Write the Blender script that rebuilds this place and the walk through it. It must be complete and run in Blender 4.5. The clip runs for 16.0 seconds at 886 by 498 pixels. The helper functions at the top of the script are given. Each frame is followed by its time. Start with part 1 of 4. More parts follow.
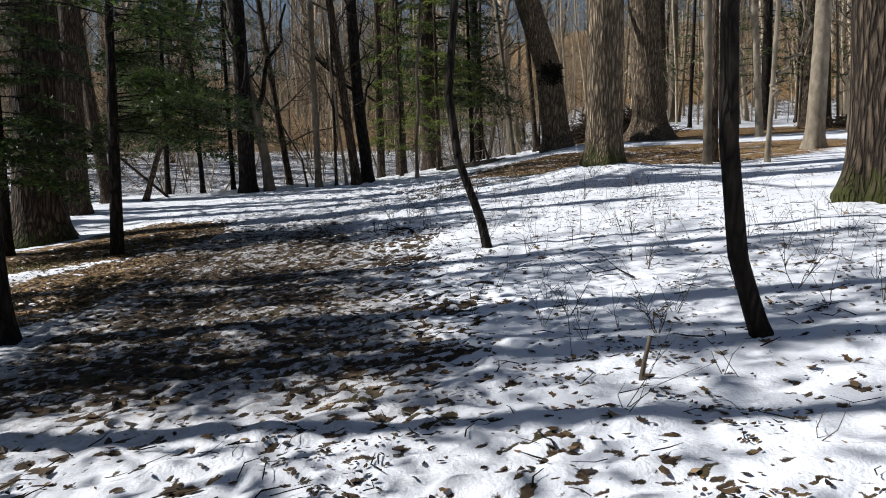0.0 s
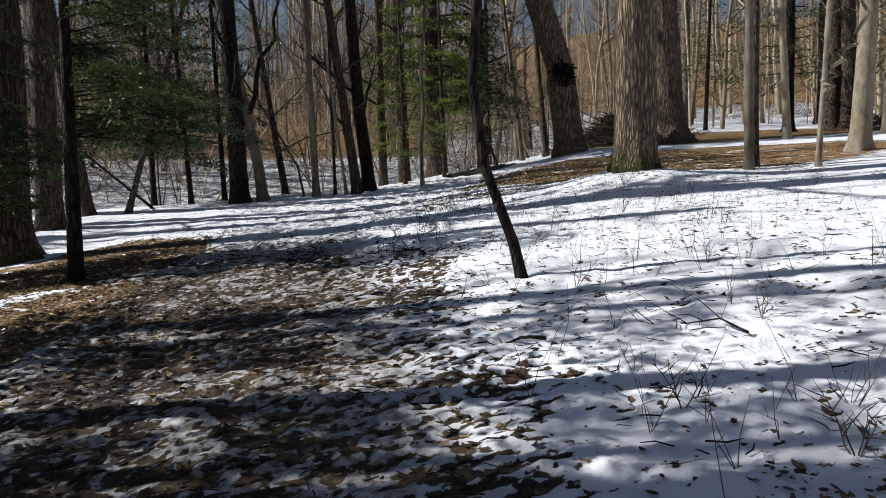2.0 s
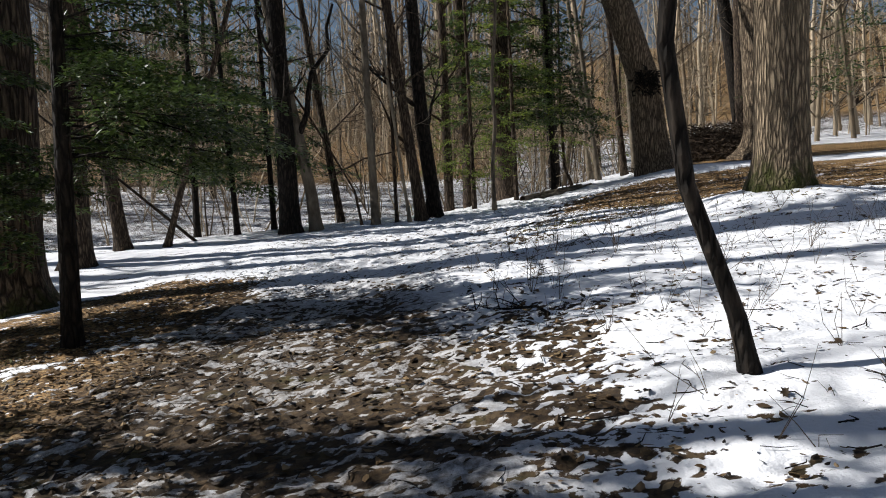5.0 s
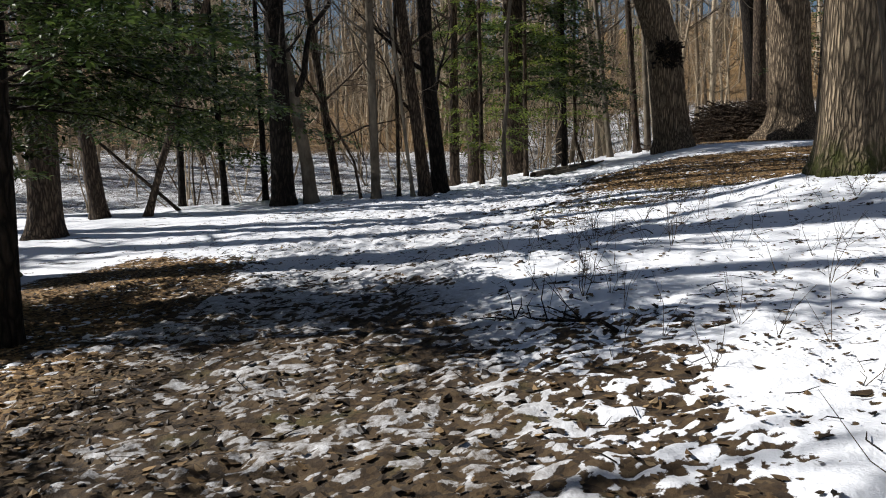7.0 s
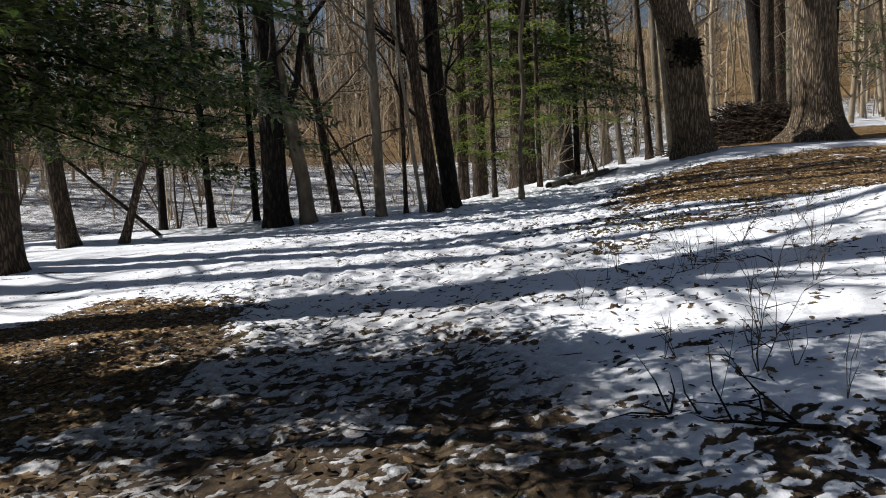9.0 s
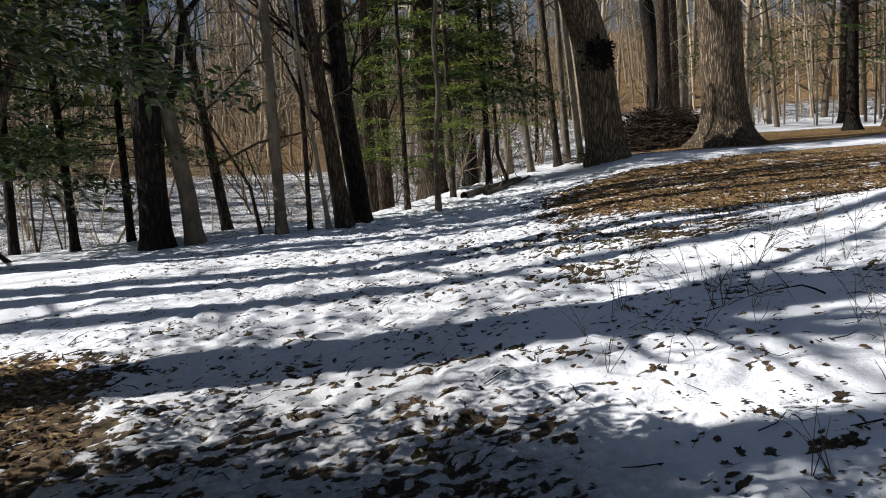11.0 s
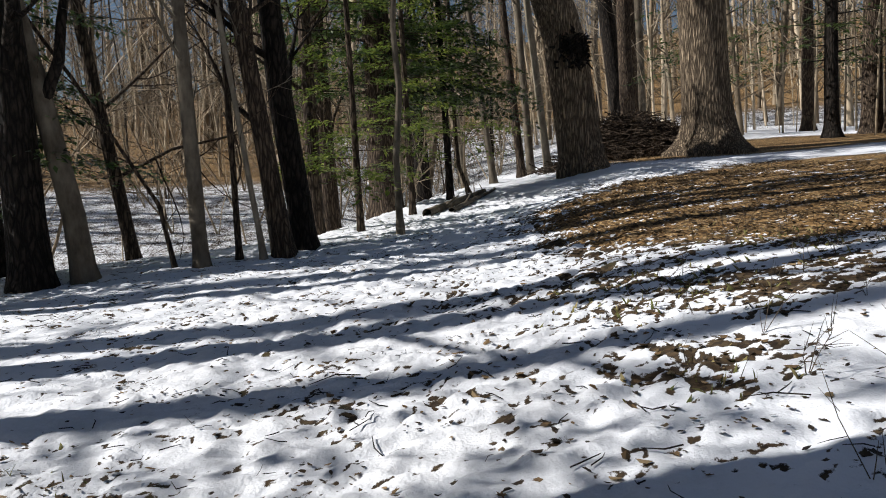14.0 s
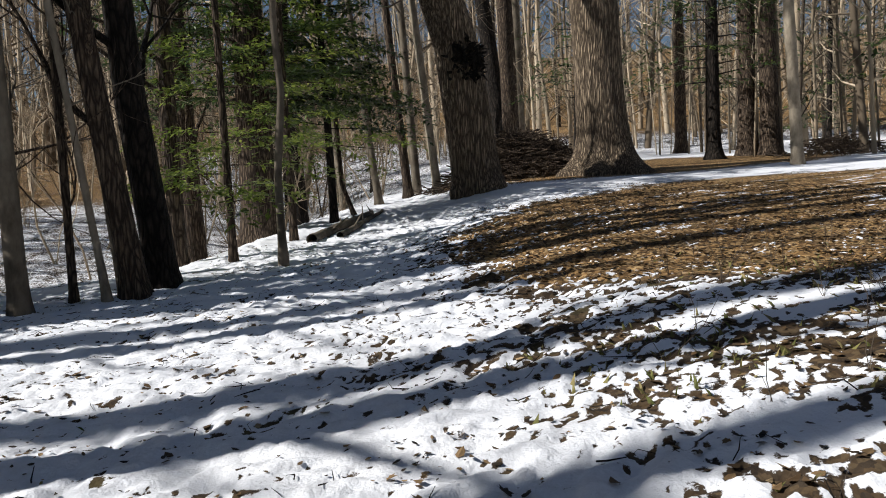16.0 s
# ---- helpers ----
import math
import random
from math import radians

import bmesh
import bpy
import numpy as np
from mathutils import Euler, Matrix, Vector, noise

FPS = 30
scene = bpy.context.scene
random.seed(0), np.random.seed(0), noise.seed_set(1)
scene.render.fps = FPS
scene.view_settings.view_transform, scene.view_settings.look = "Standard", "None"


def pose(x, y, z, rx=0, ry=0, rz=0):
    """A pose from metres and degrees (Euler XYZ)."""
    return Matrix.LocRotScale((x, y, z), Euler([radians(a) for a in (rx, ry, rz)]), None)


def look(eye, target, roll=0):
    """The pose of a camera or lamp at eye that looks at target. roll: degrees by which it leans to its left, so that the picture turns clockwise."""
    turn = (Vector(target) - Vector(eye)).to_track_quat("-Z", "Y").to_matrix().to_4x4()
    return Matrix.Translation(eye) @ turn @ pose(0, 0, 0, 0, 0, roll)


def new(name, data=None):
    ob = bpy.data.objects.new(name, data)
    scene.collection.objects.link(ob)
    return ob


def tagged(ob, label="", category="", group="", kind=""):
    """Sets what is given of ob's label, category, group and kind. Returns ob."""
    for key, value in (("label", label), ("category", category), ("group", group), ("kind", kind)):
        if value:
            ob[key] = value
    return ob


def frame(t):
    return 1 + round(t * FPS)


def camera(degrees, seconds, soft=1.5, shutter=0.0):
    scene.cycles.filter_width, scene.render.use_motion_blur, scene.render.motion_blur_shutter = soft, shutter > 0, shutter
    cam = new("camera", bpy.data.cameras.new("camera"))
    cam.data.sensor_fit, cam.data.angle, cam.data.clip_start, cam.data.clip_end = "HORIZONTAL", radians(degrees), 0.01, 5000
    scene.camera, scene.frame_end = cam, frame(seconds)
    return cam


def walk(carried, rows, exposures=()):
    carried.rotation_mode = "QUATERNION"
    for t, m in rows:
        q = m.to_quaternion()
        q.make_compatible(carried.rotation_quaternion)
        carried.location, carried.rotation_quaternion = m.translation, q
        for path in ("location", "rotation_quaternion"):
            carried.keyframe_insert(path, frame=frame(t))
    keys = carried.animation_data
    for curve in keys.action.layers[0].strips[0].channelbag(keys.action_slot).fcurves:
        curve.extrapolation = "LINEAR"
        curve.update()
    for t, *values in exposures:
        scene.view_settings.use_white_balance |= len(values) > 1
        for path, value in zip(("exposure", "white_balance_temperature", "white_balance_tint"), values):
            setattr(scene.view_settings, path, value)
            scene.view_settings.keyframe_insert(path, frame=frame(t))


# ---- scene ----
cam = camera(60.8, 16.0, soft=1.0)
PATH = [
    (0, (0.178, -0.134, 1.504), (0.12, 1.848, 1.239), 0.02),
    (0.5, (0.146, 0.372, 1.481), (0.091, 2.352, 1.203), -0.68),
    (1, (0.074, 0.776, 1.476), (0.033, 2.757, 1.201), -0.78),
    (1.5, (-0.099, 1.301, 1.485), (-0.138, 3.282, 1.217), -0.18),
    (2, (-0.096, 1.839, 1.495), (-0.157, 3.823, 1.245), -0.39),
    (2.5, (-0.244, 2.33, 1.442), (-0.387, 4.31, 1.198), -0.49),
    (3, (-0.375, 2.827, 1.439), (-0.512, 4.808, 1.198), -0.79),
    (3.5, (-0.453, 3.361, 1.458), (-0.651, 5.338, 1.232), -1.0),
    (4, (-0.675, 3.858, 1.433), (-0.902, 5.834, 1.226), 0.6),
    (4.5, (-0.825, 4.323, 1.417), (-1.023, 6.304, 1.225), -0.7),
    (4.7, (-0.855, 4.542, 1.448), (-1.052, 6.523, 1.264), -1.5),
    (6.8, (-1.269, 6.208, 1.401), (-1.447, 8.182, 1.137), -0.19),
    (7, (-1.359, 6.411, 1.439), (-1.537, 8.386, 1.178), 0.21),
    (7.5, (-1.505, 6.907, 1.422), (-1.681, 8.883, 1.167), -0.19),
    (8, (-1.696, 7.407, 1.445), (-1.868, 9.385, 1.202), -0.99),
    (8.5, (-2.015, 7.889, 1.475), (-2.178, 9.868, 1.235), -0.19),
    (9, (-2.207, 8.405, 1.446), (-2.346, 10.386, 1.212), -1.09),
    (9.5, (-2.448, 8.892, 1.413), (-2.513, 10.877, 1.184), -0.89),
    (10, (-2.676, 9.362, 1.436), (-2.602, 11.347, 1.197), -0.29),
    (10.2, (-2.724, 9.547, 1.43), (-2.627, 11.53, 1.187), -0.39),
    (12.3, (-2.877, 11.817, 1.46), (-2.652, 13.797, 1.3), -2.31),
    (12.5, (-2.905, 12.036, 1.493), (-2.676, 14.015, 1.322), -1.81),
    (13, (-2.889, 12.542, 1.476), (-2.62, 14.513, 1.268), -1.71),
    (13.5, (-2.884, 13.03, 1.506), (-2.605, 15.0, 1.3), -1.91),
    (14, (-3.014, 13.558, 1.502), (-2.692, 15.522, 1.305), -1.62),
    (14.5, (-2.993, 14.135, 1.482), (-2.633, 16.093, 1.296), -1.62),
    (15, (-3.039, 14.605, 1.466), (-2.656, 16.561, 1.294), -2.13),
    (15.5, (-3.103, 15.132, 1.478), (-2.521, 17.039, 1.323), -1.48),
    (16, (-3.041, 15.689, 1.49), (-2.38, 17.57, 1.339), -1.4),
]
walk(cam, [(t, look(eye, target, roll)) for t, eye, target, roll in PATH],
     [(0, 0.14, 5950, 10), (5, 0.24, 6150, 10), (16, 0.2, 6100, 10)])

# world, sun, exposure
SUN_EL, SUN_AZ = radians(38), radians(173)          # azimuth of the sun in the xy plane, from +x
sun_to = Vector((math.cos(SUN_EL) * math.cos(SUN_AZ), math.cos(SUN_EL) * math.sin(SUN_AZ), math.sin(SUN_EL)))
world = bpy.data.worlds.new("sky")
scene.world = world
world.use_nodes = True
wn = world.node_tree.nodes
sky = wn.new("ShaderNodeTexSky")
sky.sky_type = "NISHITA"
sky.sun_disc = False
sky.dust_density = 0.8
sky.sun_elevation = SUN_EL
sky.sun_rotation = radians(90) - SUN_AZ
world.node_tree.links.new(sky.outputs[0], wn["Background"].inputs[0])
wn["Background"].inputs[1].default_value = 0.042
sun = new("sun", bpy.data.lights.new("sun", "SUN"))
sun.data.energy = 5.4
sun.data.angle = radians(0.53)
sun.data.color = (1.0, 0.94, 0.86)
sun.matrix_world = look(sun_to * 50, (0, 0, 0))

rng = np.random.default_rng(7)


# ---- noise and terrain ----
def lattice(ix, iy, seed):
    h = (ix.astype(np.int64) * 374761393 + iy.astype(np.int64) * 668265263 + seed * 974711) & 0x7FFFFFFF
    h = ((h ^ (h >> 13)) * 1274126177) & 0x7FFFFFFF
    return ((h ^ (h >> 16)) & 0xFFFF) / 65535.0


def vnoise(x, y, seed=0):
    x, y = np.asarray(x, float), np.asarray(y, float)
    ix, iy = np.floor(x), np.floor(y)
    fx, fy = x - ix, y - iy
    fx, fy = fx * fx * (3 - 2 * fx), fy * fy * (3 - 2 * fy)
    a, b = lattice(ix, iy, seed), lattice(ix + 1, iy, seed)
    c, d = lattice(ix, iy + 1, seed), lattice(ix + 1, iy + 1, seed)
    return (a * (1 - fx) + b * fx) * (1 - fy) + (c * (1 - fx) + d * fx) * fy


def fbm(x, y, seed=0, octaves=4):
    total, amp, f = 0.0, 0.5, 1.0
    for k in range(octaves):
        total = total + amp * vnoise(np.asarray(x) * f, np.asarray(y) * f, seed + 17 * k)
        amp, f = amp * 0.5, f * 2.03
    return total / (1 - 0.5 ** octaves)


def step(a, b, v):
    k = np.clip((v - a) / (b - a), 0, 1)
    return k * k * (3 - 2 * k)


def path_x(y):
    """The middle line of the trodden path."""
    return 0.2 - 3.0 * np.clip(y, -5, 15) / 15 + np.clip(y - 16, 0, 30) * 0.30


def terrain(x, y):
    """The lie of the land: a path along a gentle bank that climbs to one side and drops into a wooded hollow on the other."""
    x, y = np.asarray(x, float), np.asarray(y, float)
    xs = 24 * np.tanh(x / 24)
    yy = np.clip(y, -6, 62)
    s = np.tanh((xs - path_x(yy) - 1.0) / 1.6)
    z = 0.1009 + 0.119 * xs + 0.00209 * yy - 0.001924 * xs * yy + 0.000726 * xs ** 2 + 0.000809 * yy ** 2 - 0.0577 * s + 0.01028 * s * yy
    crest = np.where(x < -3, 27.0 + 0.33 * (x + 3.0), 27.0 + 1.9 * (x + 3.0))
    beyond = np.maximum(y - crest - 0.8, 0)
    z = z - 1.1 * step(0, 7, beyond) * step(6, 1, x) * (1 - step(7, 18, beyond)) + 0.9 * step(14, 45, beyond) * step(8, 0, x)
    z = z + 0.34 * np.exp(-((x - 3.4) ** 2 + (y - 17.6) ** 2) / 3.0)
    z = z - 0.2 * np.exp(-((x + 9.7) ** 2 + (y - 16.6) ** 2) / 6.0)
    far = np.maximum(np.hypot(x, y - 20) - 40, 0)
    hill = step(0, 95, far) * (8 + 10 * step(-35, 25, x) + 3 * vnoise(x / 40, y / 40, 3))
    return z + hill * step(10, 60, y)


def bare(x, y):
    """How far the snow has worn away to litter and mud, 0 to 1."""
    x, y = np.asarray(x, float), np.asarray(y, float)
    wx = x + 1.2 * (fbm(x / 1.6, y / 1.6, 41) - 0.5)
    wy = y + 1.2 * (fbm(x / 1.6, y / 1.6, 51) - 0.5)
    d = wx - path_x(wy)
    b = 0.0 + 0.10 * step(0.52, 0.75, fbm(x / 1.1, y / 1.1, 61, 2))
    b = np.maximum(b, 0.68 * step(2.0, 1.0, np.abs(d + 1.0)) * step(17, 11.5, wy) * step(3.0, 5.0, wy))
    b = np.maximum(b, 0.15 * step(2.6, 0.8, np.abs(d + 0.6)) * step(24, 17, wy))
    b = np.maximum(b, 0.50 * step(1.5, 0.5, np.abs(d - 1.6)) * step(33, 27, wy) * step(17, 20, wy))
    b = np.maximum(b, 0.60 * step(1.3, 0.5, np.hypot((wx + 0.8) / 0.9, (wy - 10.2) / 2.3)))
    b = np.maximum(b, 0.40 * step(1.3, 0.5, np.hypot((wx + 0.5) / 0.8, (wy - 6.0) / 2.2)))
    b = np.maximum(b, 0.97 * step(1.12, 0.85, np.hypot((wx + 7.0) / 2.3, (wy - 14.6) / 3.3)))
    b = np.maximum(b, 0.92 * step(1.15, 0.7, np.hypot((wx + 4.9) / 1.4, (wy - 9.4) / 3.6)))
    b = np.maximum(b, 0.96 * step(1.16, 0.8, np.hypot((wx - 6.2) / 6.6, (wy - 24.2 - 0.1 * (wx - 6)) / 5.4)))
    b = np.maximum(b, 0.52 * step(1.3, 0.5, np.hypot((wx + 0.9) / 0.7, (wy - 17.4) / 0.6)))
    b = np.maximum(b, 0.66 * step(1.3, 0.5, np.hypot((wx - 0.6) / 1.2, (wy - 18.8) / 0.8)))
    b = np.maximum(b, 0.90 * step(1.2, 0.8, np.hypot((wx - 11.5) / 7.5, (wy - 37) / 5.0)))
    b = np.maximum(b, 0.52 * step(27, 31, wy - 0.33 * np.minimum(wx + 3, 0) - 1.6 * np.maximum(wx + 3, 0)))
    b = np.maximum(b, 0.55 * step(44, 60, wy))
    b = np.maximum(b, 0.86 * step(40, 62, np.hypot(wx, wy - 20)))
    b = np.maximum(b, 0.80 * step(40, 47, wy) * step(4, -4, wx))
    return b


def worn(x, y):
    """1 where litter shows, 0 where snow lies."""
    n = 0.25 * fbm(x / 0.5, y / 0.36, 5, 3) + 0.43 * fbm(x / 0.085, y / 0.06, 9, 2) + 0.32 * vnoise(x / 0.04, y / 0.032, 13)
    near = 0.5 + (n - 0.5) * 2.9 - (1 - bare(x, y))
    return np.clip(0.5 + near * 2.4, 0, 1)


def cover(x, y):
    """The share of open ground that the surface shows, finely broken near the walk and smooth far off."""
    k = step(9, 16, np.maximum(np.abs(x + 1.5), np.abs(y - 11.5) - 5))
    return worn(x, y) * (1 - k) + k * np.clip(0.5 + (bare(x, y) - 0.5) * 1.15, 0, 1)


def relief(x, y):
    w = worn(x, y)
    lumps = 0.065 * (fbm(x / 0.9, y / 0.9, 21, 4) - 0.5) + 0.045 * (fbm(x / 0.17, y / 0.14, 25, 2) - 0.5)
    d = np.abs(x - path_x(y) + 0.8)
    tread = (0.045 + 0.04 * step(15, 18, y)) * step(3.8, 1.8, d) * (fbm(x / 0.14, y / 0.085, 33, 2) - 0.5)
    rut = np.exp(-((x + 2.5 + 0.05 * np.sin(y * 2.3)) / 0.05) ** 2) + np.exp(-((x + 3.9 + 0.06 * np.sin(y * 1.9)) / 0.05) ** 2)
    tread = tread - 0.028 * rut * step(11, 12, y) * step(16.5, 15, y)
    return lumps * (1 - 0.35 * w) + tread + 0.013 * (1 - w)


def slush(x, y):
    """How far the trodden snow is soiled, 0 to 1."""
    d = np.abs(x - path_x(y) + 1.0)
    return np.maximum(step(2.3, 1.2, d) * step(18, 12, y) * step(2.5, 5, y), 0.22 * step(2.8, 1.4, d) * step(26, 19, y))


def ground_z(x, y):
    return float(terrain(x, y) + 0.0)


def surface_z(x, y):
    return terrain(x, y) + relief(x, y)


# ---- materials ----
def material(name):
    m = bpy.data.materials.new(name)
    m.use_nodes = True
    nt = m.node_tree
    return m, nt, nt.nodes["Principled BSDF"]


def node(nt, kind, **values):
    n = nt.nodes.new(kind)
    for k, v in values.items():
        n.inputs[k].default_value = v
    return n


def ramp(nt, fac, stops):
    r = nt.nodes.new("ShaderNodeValToRGB")
    els = r.color_ramp.elements
    while len(els) < len(stops):
        els.new(0.5)
    for e, (p, c) in zip(els, stops):
        e.position, e.color = p, (*c, 1)
    nt.links.new(fac, r.inputs[0])
    return r.outputs[0]


def mixed(nt, fac, a, b):
    m = nt.nodes.new("ShaderNodeMix")
    m.data_type = "RGBA"
    for sock, v in ((m.inputs[0], fac), (m.inputs[6], a), (m.inputs[7], b)):
        if hasattr(v, "links"):
            nt.links.new(v, sock)
        else:
            sock.default_value = v if isinstance(v, float) else (*v, 1)
    return m.outputs[2]


def coords(nt, scale=(1, 1, 1)):
    tc = nt.nodes.new("ShaderNodeTexCoord")
    mp = nt.nodes.new("ShaderNodeMapping")
    mp.inputs["Scale"].default_value = scale
    nt.links.new(tc.outputs["Object"], mp.inputs[0])
    return mp.outputs[0]


def noise_tex(nt, vec, scale, detail=4.0, rough=0.6):
    n = node(nt, "ShaderNodeTexNoise", Scale=scale, Detail=detail, Roughness=rough)
    nt.links.new(vec, n.inputs["Vector"])
    return n.outputs["Fac"]


def bump(nt, height, bsdf, strength, distance):
    b = node(nt, "ShaderNodeBump", Strength=strength, Distance=distance)
    nt.links.new(height, b.inputs["Height"])
    nt.links.new(b.outputs[0], bsdf.inputs["Normal"])


def ground_material():
    m, nt, bs = material("snow_and_litter")
    v = coords(nt)
    at = nt.nodes.new("ShaderNodeAttribute")
    at.attribute_name = "worn"
    fsum = nt.nodes.new("ShaderNodeMath")
    fsum.operation = "MULTIPLY_ADD"
    nt.links.new(noise_tex(nt, v, 2.6, 5.0, 0.65), fsum.inputs[0])
    fsum.inputs[1].default_value = 0.5
    nt.links.new(noise_tex(nt, v, 22.0, 5.0, 0.7), fsum.inputs[2])
    fine = fsum.outputs[0]
    edge = nt.nodes.new("ShaderNodeMath")
    edge.operation = "MULTIPLY_ADD"
    nt.links.new(fine, edge.inputs[0])
    edge.inputs[1].default_value = 1.8
    nt.links.new(at.outputs["Fac"], edge.inputs[2])
    mr = node(nt, "ShaderNodeMapRange")
    nt.links.new(edge.outputs[0], mr.inputs[0])
    mr.inputs[1].default_value, mr.inputs[2].default_value = 1.80, 1.96
    mask = mr.outputs[0]
    # litter: leaf-sized cells over mud
    vor = node(nt, "ShaderNodeTexVoronoi", Scale=27.0, Randomness=1.0)
    nt.links.new(v, vor.inputs["Vector"])
    sep = nt.nodes.new("ShaderNodeSeparateColor")
    nt.links.new(vor.outputs["Color"], sep.inputs[0])
    leaf = ramp(nt, sep.outputs[0], [(0.0, (0.03, 0.018, 0.009)), (0.35, (0.12, 0.068, 0.026)), (0.7, (0.29, 0.17, 0.064)), (1.0, (0.42, 0.29, 0.14))])
    big = noise_tex(nt, v, 0.9, 4.0)
    mud = ramp(nt, noise_tex(nt, v, 9.0, 5.0), [(0.3, (0.011, 0.008, 0.006)), (0.75, (0.055, 0.040, 0.025))])
    dm = nt.nodes.new("ShaderNodeAttribute")
    dm.attribute_name = "trodden"
    litter = mixed(nt, dm.outputs["Fac"], leaf, mud)
    green = ramp(nt, noise_tex(nt, v, 1.7, 3.0), [(0.58, (0, 0, 0)), (0.72, (1, 1, 1))])
    gm = nt.nodes.new("ShaderNodeMath")
    gm.operation = "MULTIPLY"
    nt.links.new(green, gm.inputs[0])
    gm.inputs[1].default_value = 0.45
    litter = mixed(nt, gm.outputs[0], litter, (0.10, 0.095, 0.03))
    snow = ramp(nt, big, [(0.25, (0.80, 0.82, 0.86)), (0.75, (0.90, 0.91, 0.93))])
    sl = nt.nodes.new("ShaderNodeAttribute")
    sl.attribute_name = "slush"
    soil = ramp(nt, noise_tex(nt, v, 13.0, 6.0, 0.75), [(0.38, (1, 1, 1)), (0.66, (0.3, 0.3, 0.3))])
    sm = nt.nodes.new("ShaderNodeMath")
    sm.operation = "MULTIPLY"
    nt.links.new(soil, sm.inputs[0])
    nt.links.new(sl.outputs["Fac"], sm.inputs[1])
    snow = mixed(nt, sm.outputs[0], snow, (0.115, 0.092, 0.066))
    nt.links.new(mixed(nt, mask, snow, litter), bs.inputs["Base Color"])
    rr = node(nt, "ShaderNodeMapRange")
    nt.links.new(mask, rr.inputs[0])
    rr.inputs[3].default_value, rr.inputs[4].default_value = 0.55, 0.85
    nt.links.new(rr.outputs[0], bs.inputs["Roughness"])
    bs.inputs["Specular IOR Level"].default_value = 0.25
    hm = nt.nodes.new("ShaderNodeMath")
    hm.operation = "ADD"
    nt.links.new(noise_tex(nt, v, 34.0, 4.0), hm.inputs[0])
    nt.links.new(sep.outputs[1], hm.inputs[1])
    bump(nt, hm.outputs[0], bs, 0.6, 0.02)
    return m


def bark(name, dark, light, stretch=(9, 9, 1.6), rough=2.2, moss=0.0, strength=0.8, distance=0.03, furrow=0.0):
    """Bark with upright furrows; a mossy foot where moss is above 0."""
    m, nt, bs = material(name)
    v = coords(nt, stretch)
    n1 = noise_tex(nt, v, rough, 6.0, 0.65)
    v2 = coords(nt)
    n2 = noise_tex(nt, v2, 1.3, 3.0)
    mid = tuple((a + b) / 2 for a, b in zip(dark, light))
    c = ramp(nt, n1, [(0.33, dark), (0.5, mid), (0.68, light)])
    height = n1
    if furrow:
        wob = nt.nodes.new("ShaderNodeVectorMath")
        wob.operation = "MULTIPLY_ADD"
        nz = node(nt, "ShaderNodeTexNoise", Scale=0.9, Detail=3.0)
        nt.links.new(v, nz.inputs["Vector"])
        nt.links.new(nz.outputs["Color"], wob.inputs[0])
        wob.inputs[1].default_value = (1.1, 1.1, 1.1)
        nt.links.new(v, wob.inputs[2])
        vo = node(nt, "ShaderNodeTexVoronoi", Scale=furrow)
        vo.feature = "DISTANCE_TO_EDGE"
        nt.links.new(wob.outputs[0], vo.inputs["Vector"])
        crack = node(nt, "ShaderNodeMapRange")
        nt.links.new(vo.outputs["Distance"], crack.inputs[0])
        crack.inputs[1].default_value, crack.inputs[2].default_value = 0.02, 0.26
        c = mixed(nt, crack.outputs[0], tuple(k * 0.8 for k in dark), c)
        hs = nt.nodes.new("ShaderNodeMath")
        hs.operation = "MULTIPLY_ADD"
        nt.links.new(n1, hs.inputs[0])
        hs.inputs[1].default_value = 0.5
        nt.links.new(crack.outputs[0], hs.inputs[2])
        height = hs.outputs[0]
    shade = ramp(nt, n2, [(0.3, (0.72, 0.7, 0.68)), (0.7, (1.05, 1.03, 1.0))])
    mul = nt.nodes.new("ShaderNodeMix")
    mul.data_type, mul.blend_type = "RGBA", "MULTIPLY"
    mul.inputs[0].default_value = 1.0
    nt.links.new(c, mul.inputs[6])
    nt.links.new(shade, mul.inputs[7])
    col = mul.outputs[2]
    if moss:
        sep = nt.nodes.new("ShaderNodeSeparateXYZ")
        nt.links.new(coords(nt), sep.inputs[0])
        add = nt.nodes.new("ShaderNodeMath")
        add.operation = "MULTIPLY_ADD"
        nt.links.new(noise_tex(nt, v2, 5.0, 4.0), add.inputs[0])
        add.inputs[1].default_value = -1.4
        nt.links.new(sep.outputs[2], add.inputs[2])
        mr = node(nt, "ShaderNodeMapRange")
        nt.links.new(add.outputs[0], mr.inputs[0])
        mr.inputs[1].default_value, mr.inputs[2].default_value = moss - 0.55, moss - 0.95
        col = mixed(nt, mr.outputs[0], col, (0.05, 0.055, 0.014))
    nt.links.new(col, bs.inputs["Base Color"])
    bs.inputs["Roughness"].default_value = 0.9
    bs.inputs["Specular IOR Level"].default_value = 0.2
    bump(nt, height, bs, strength, distance)
    return m


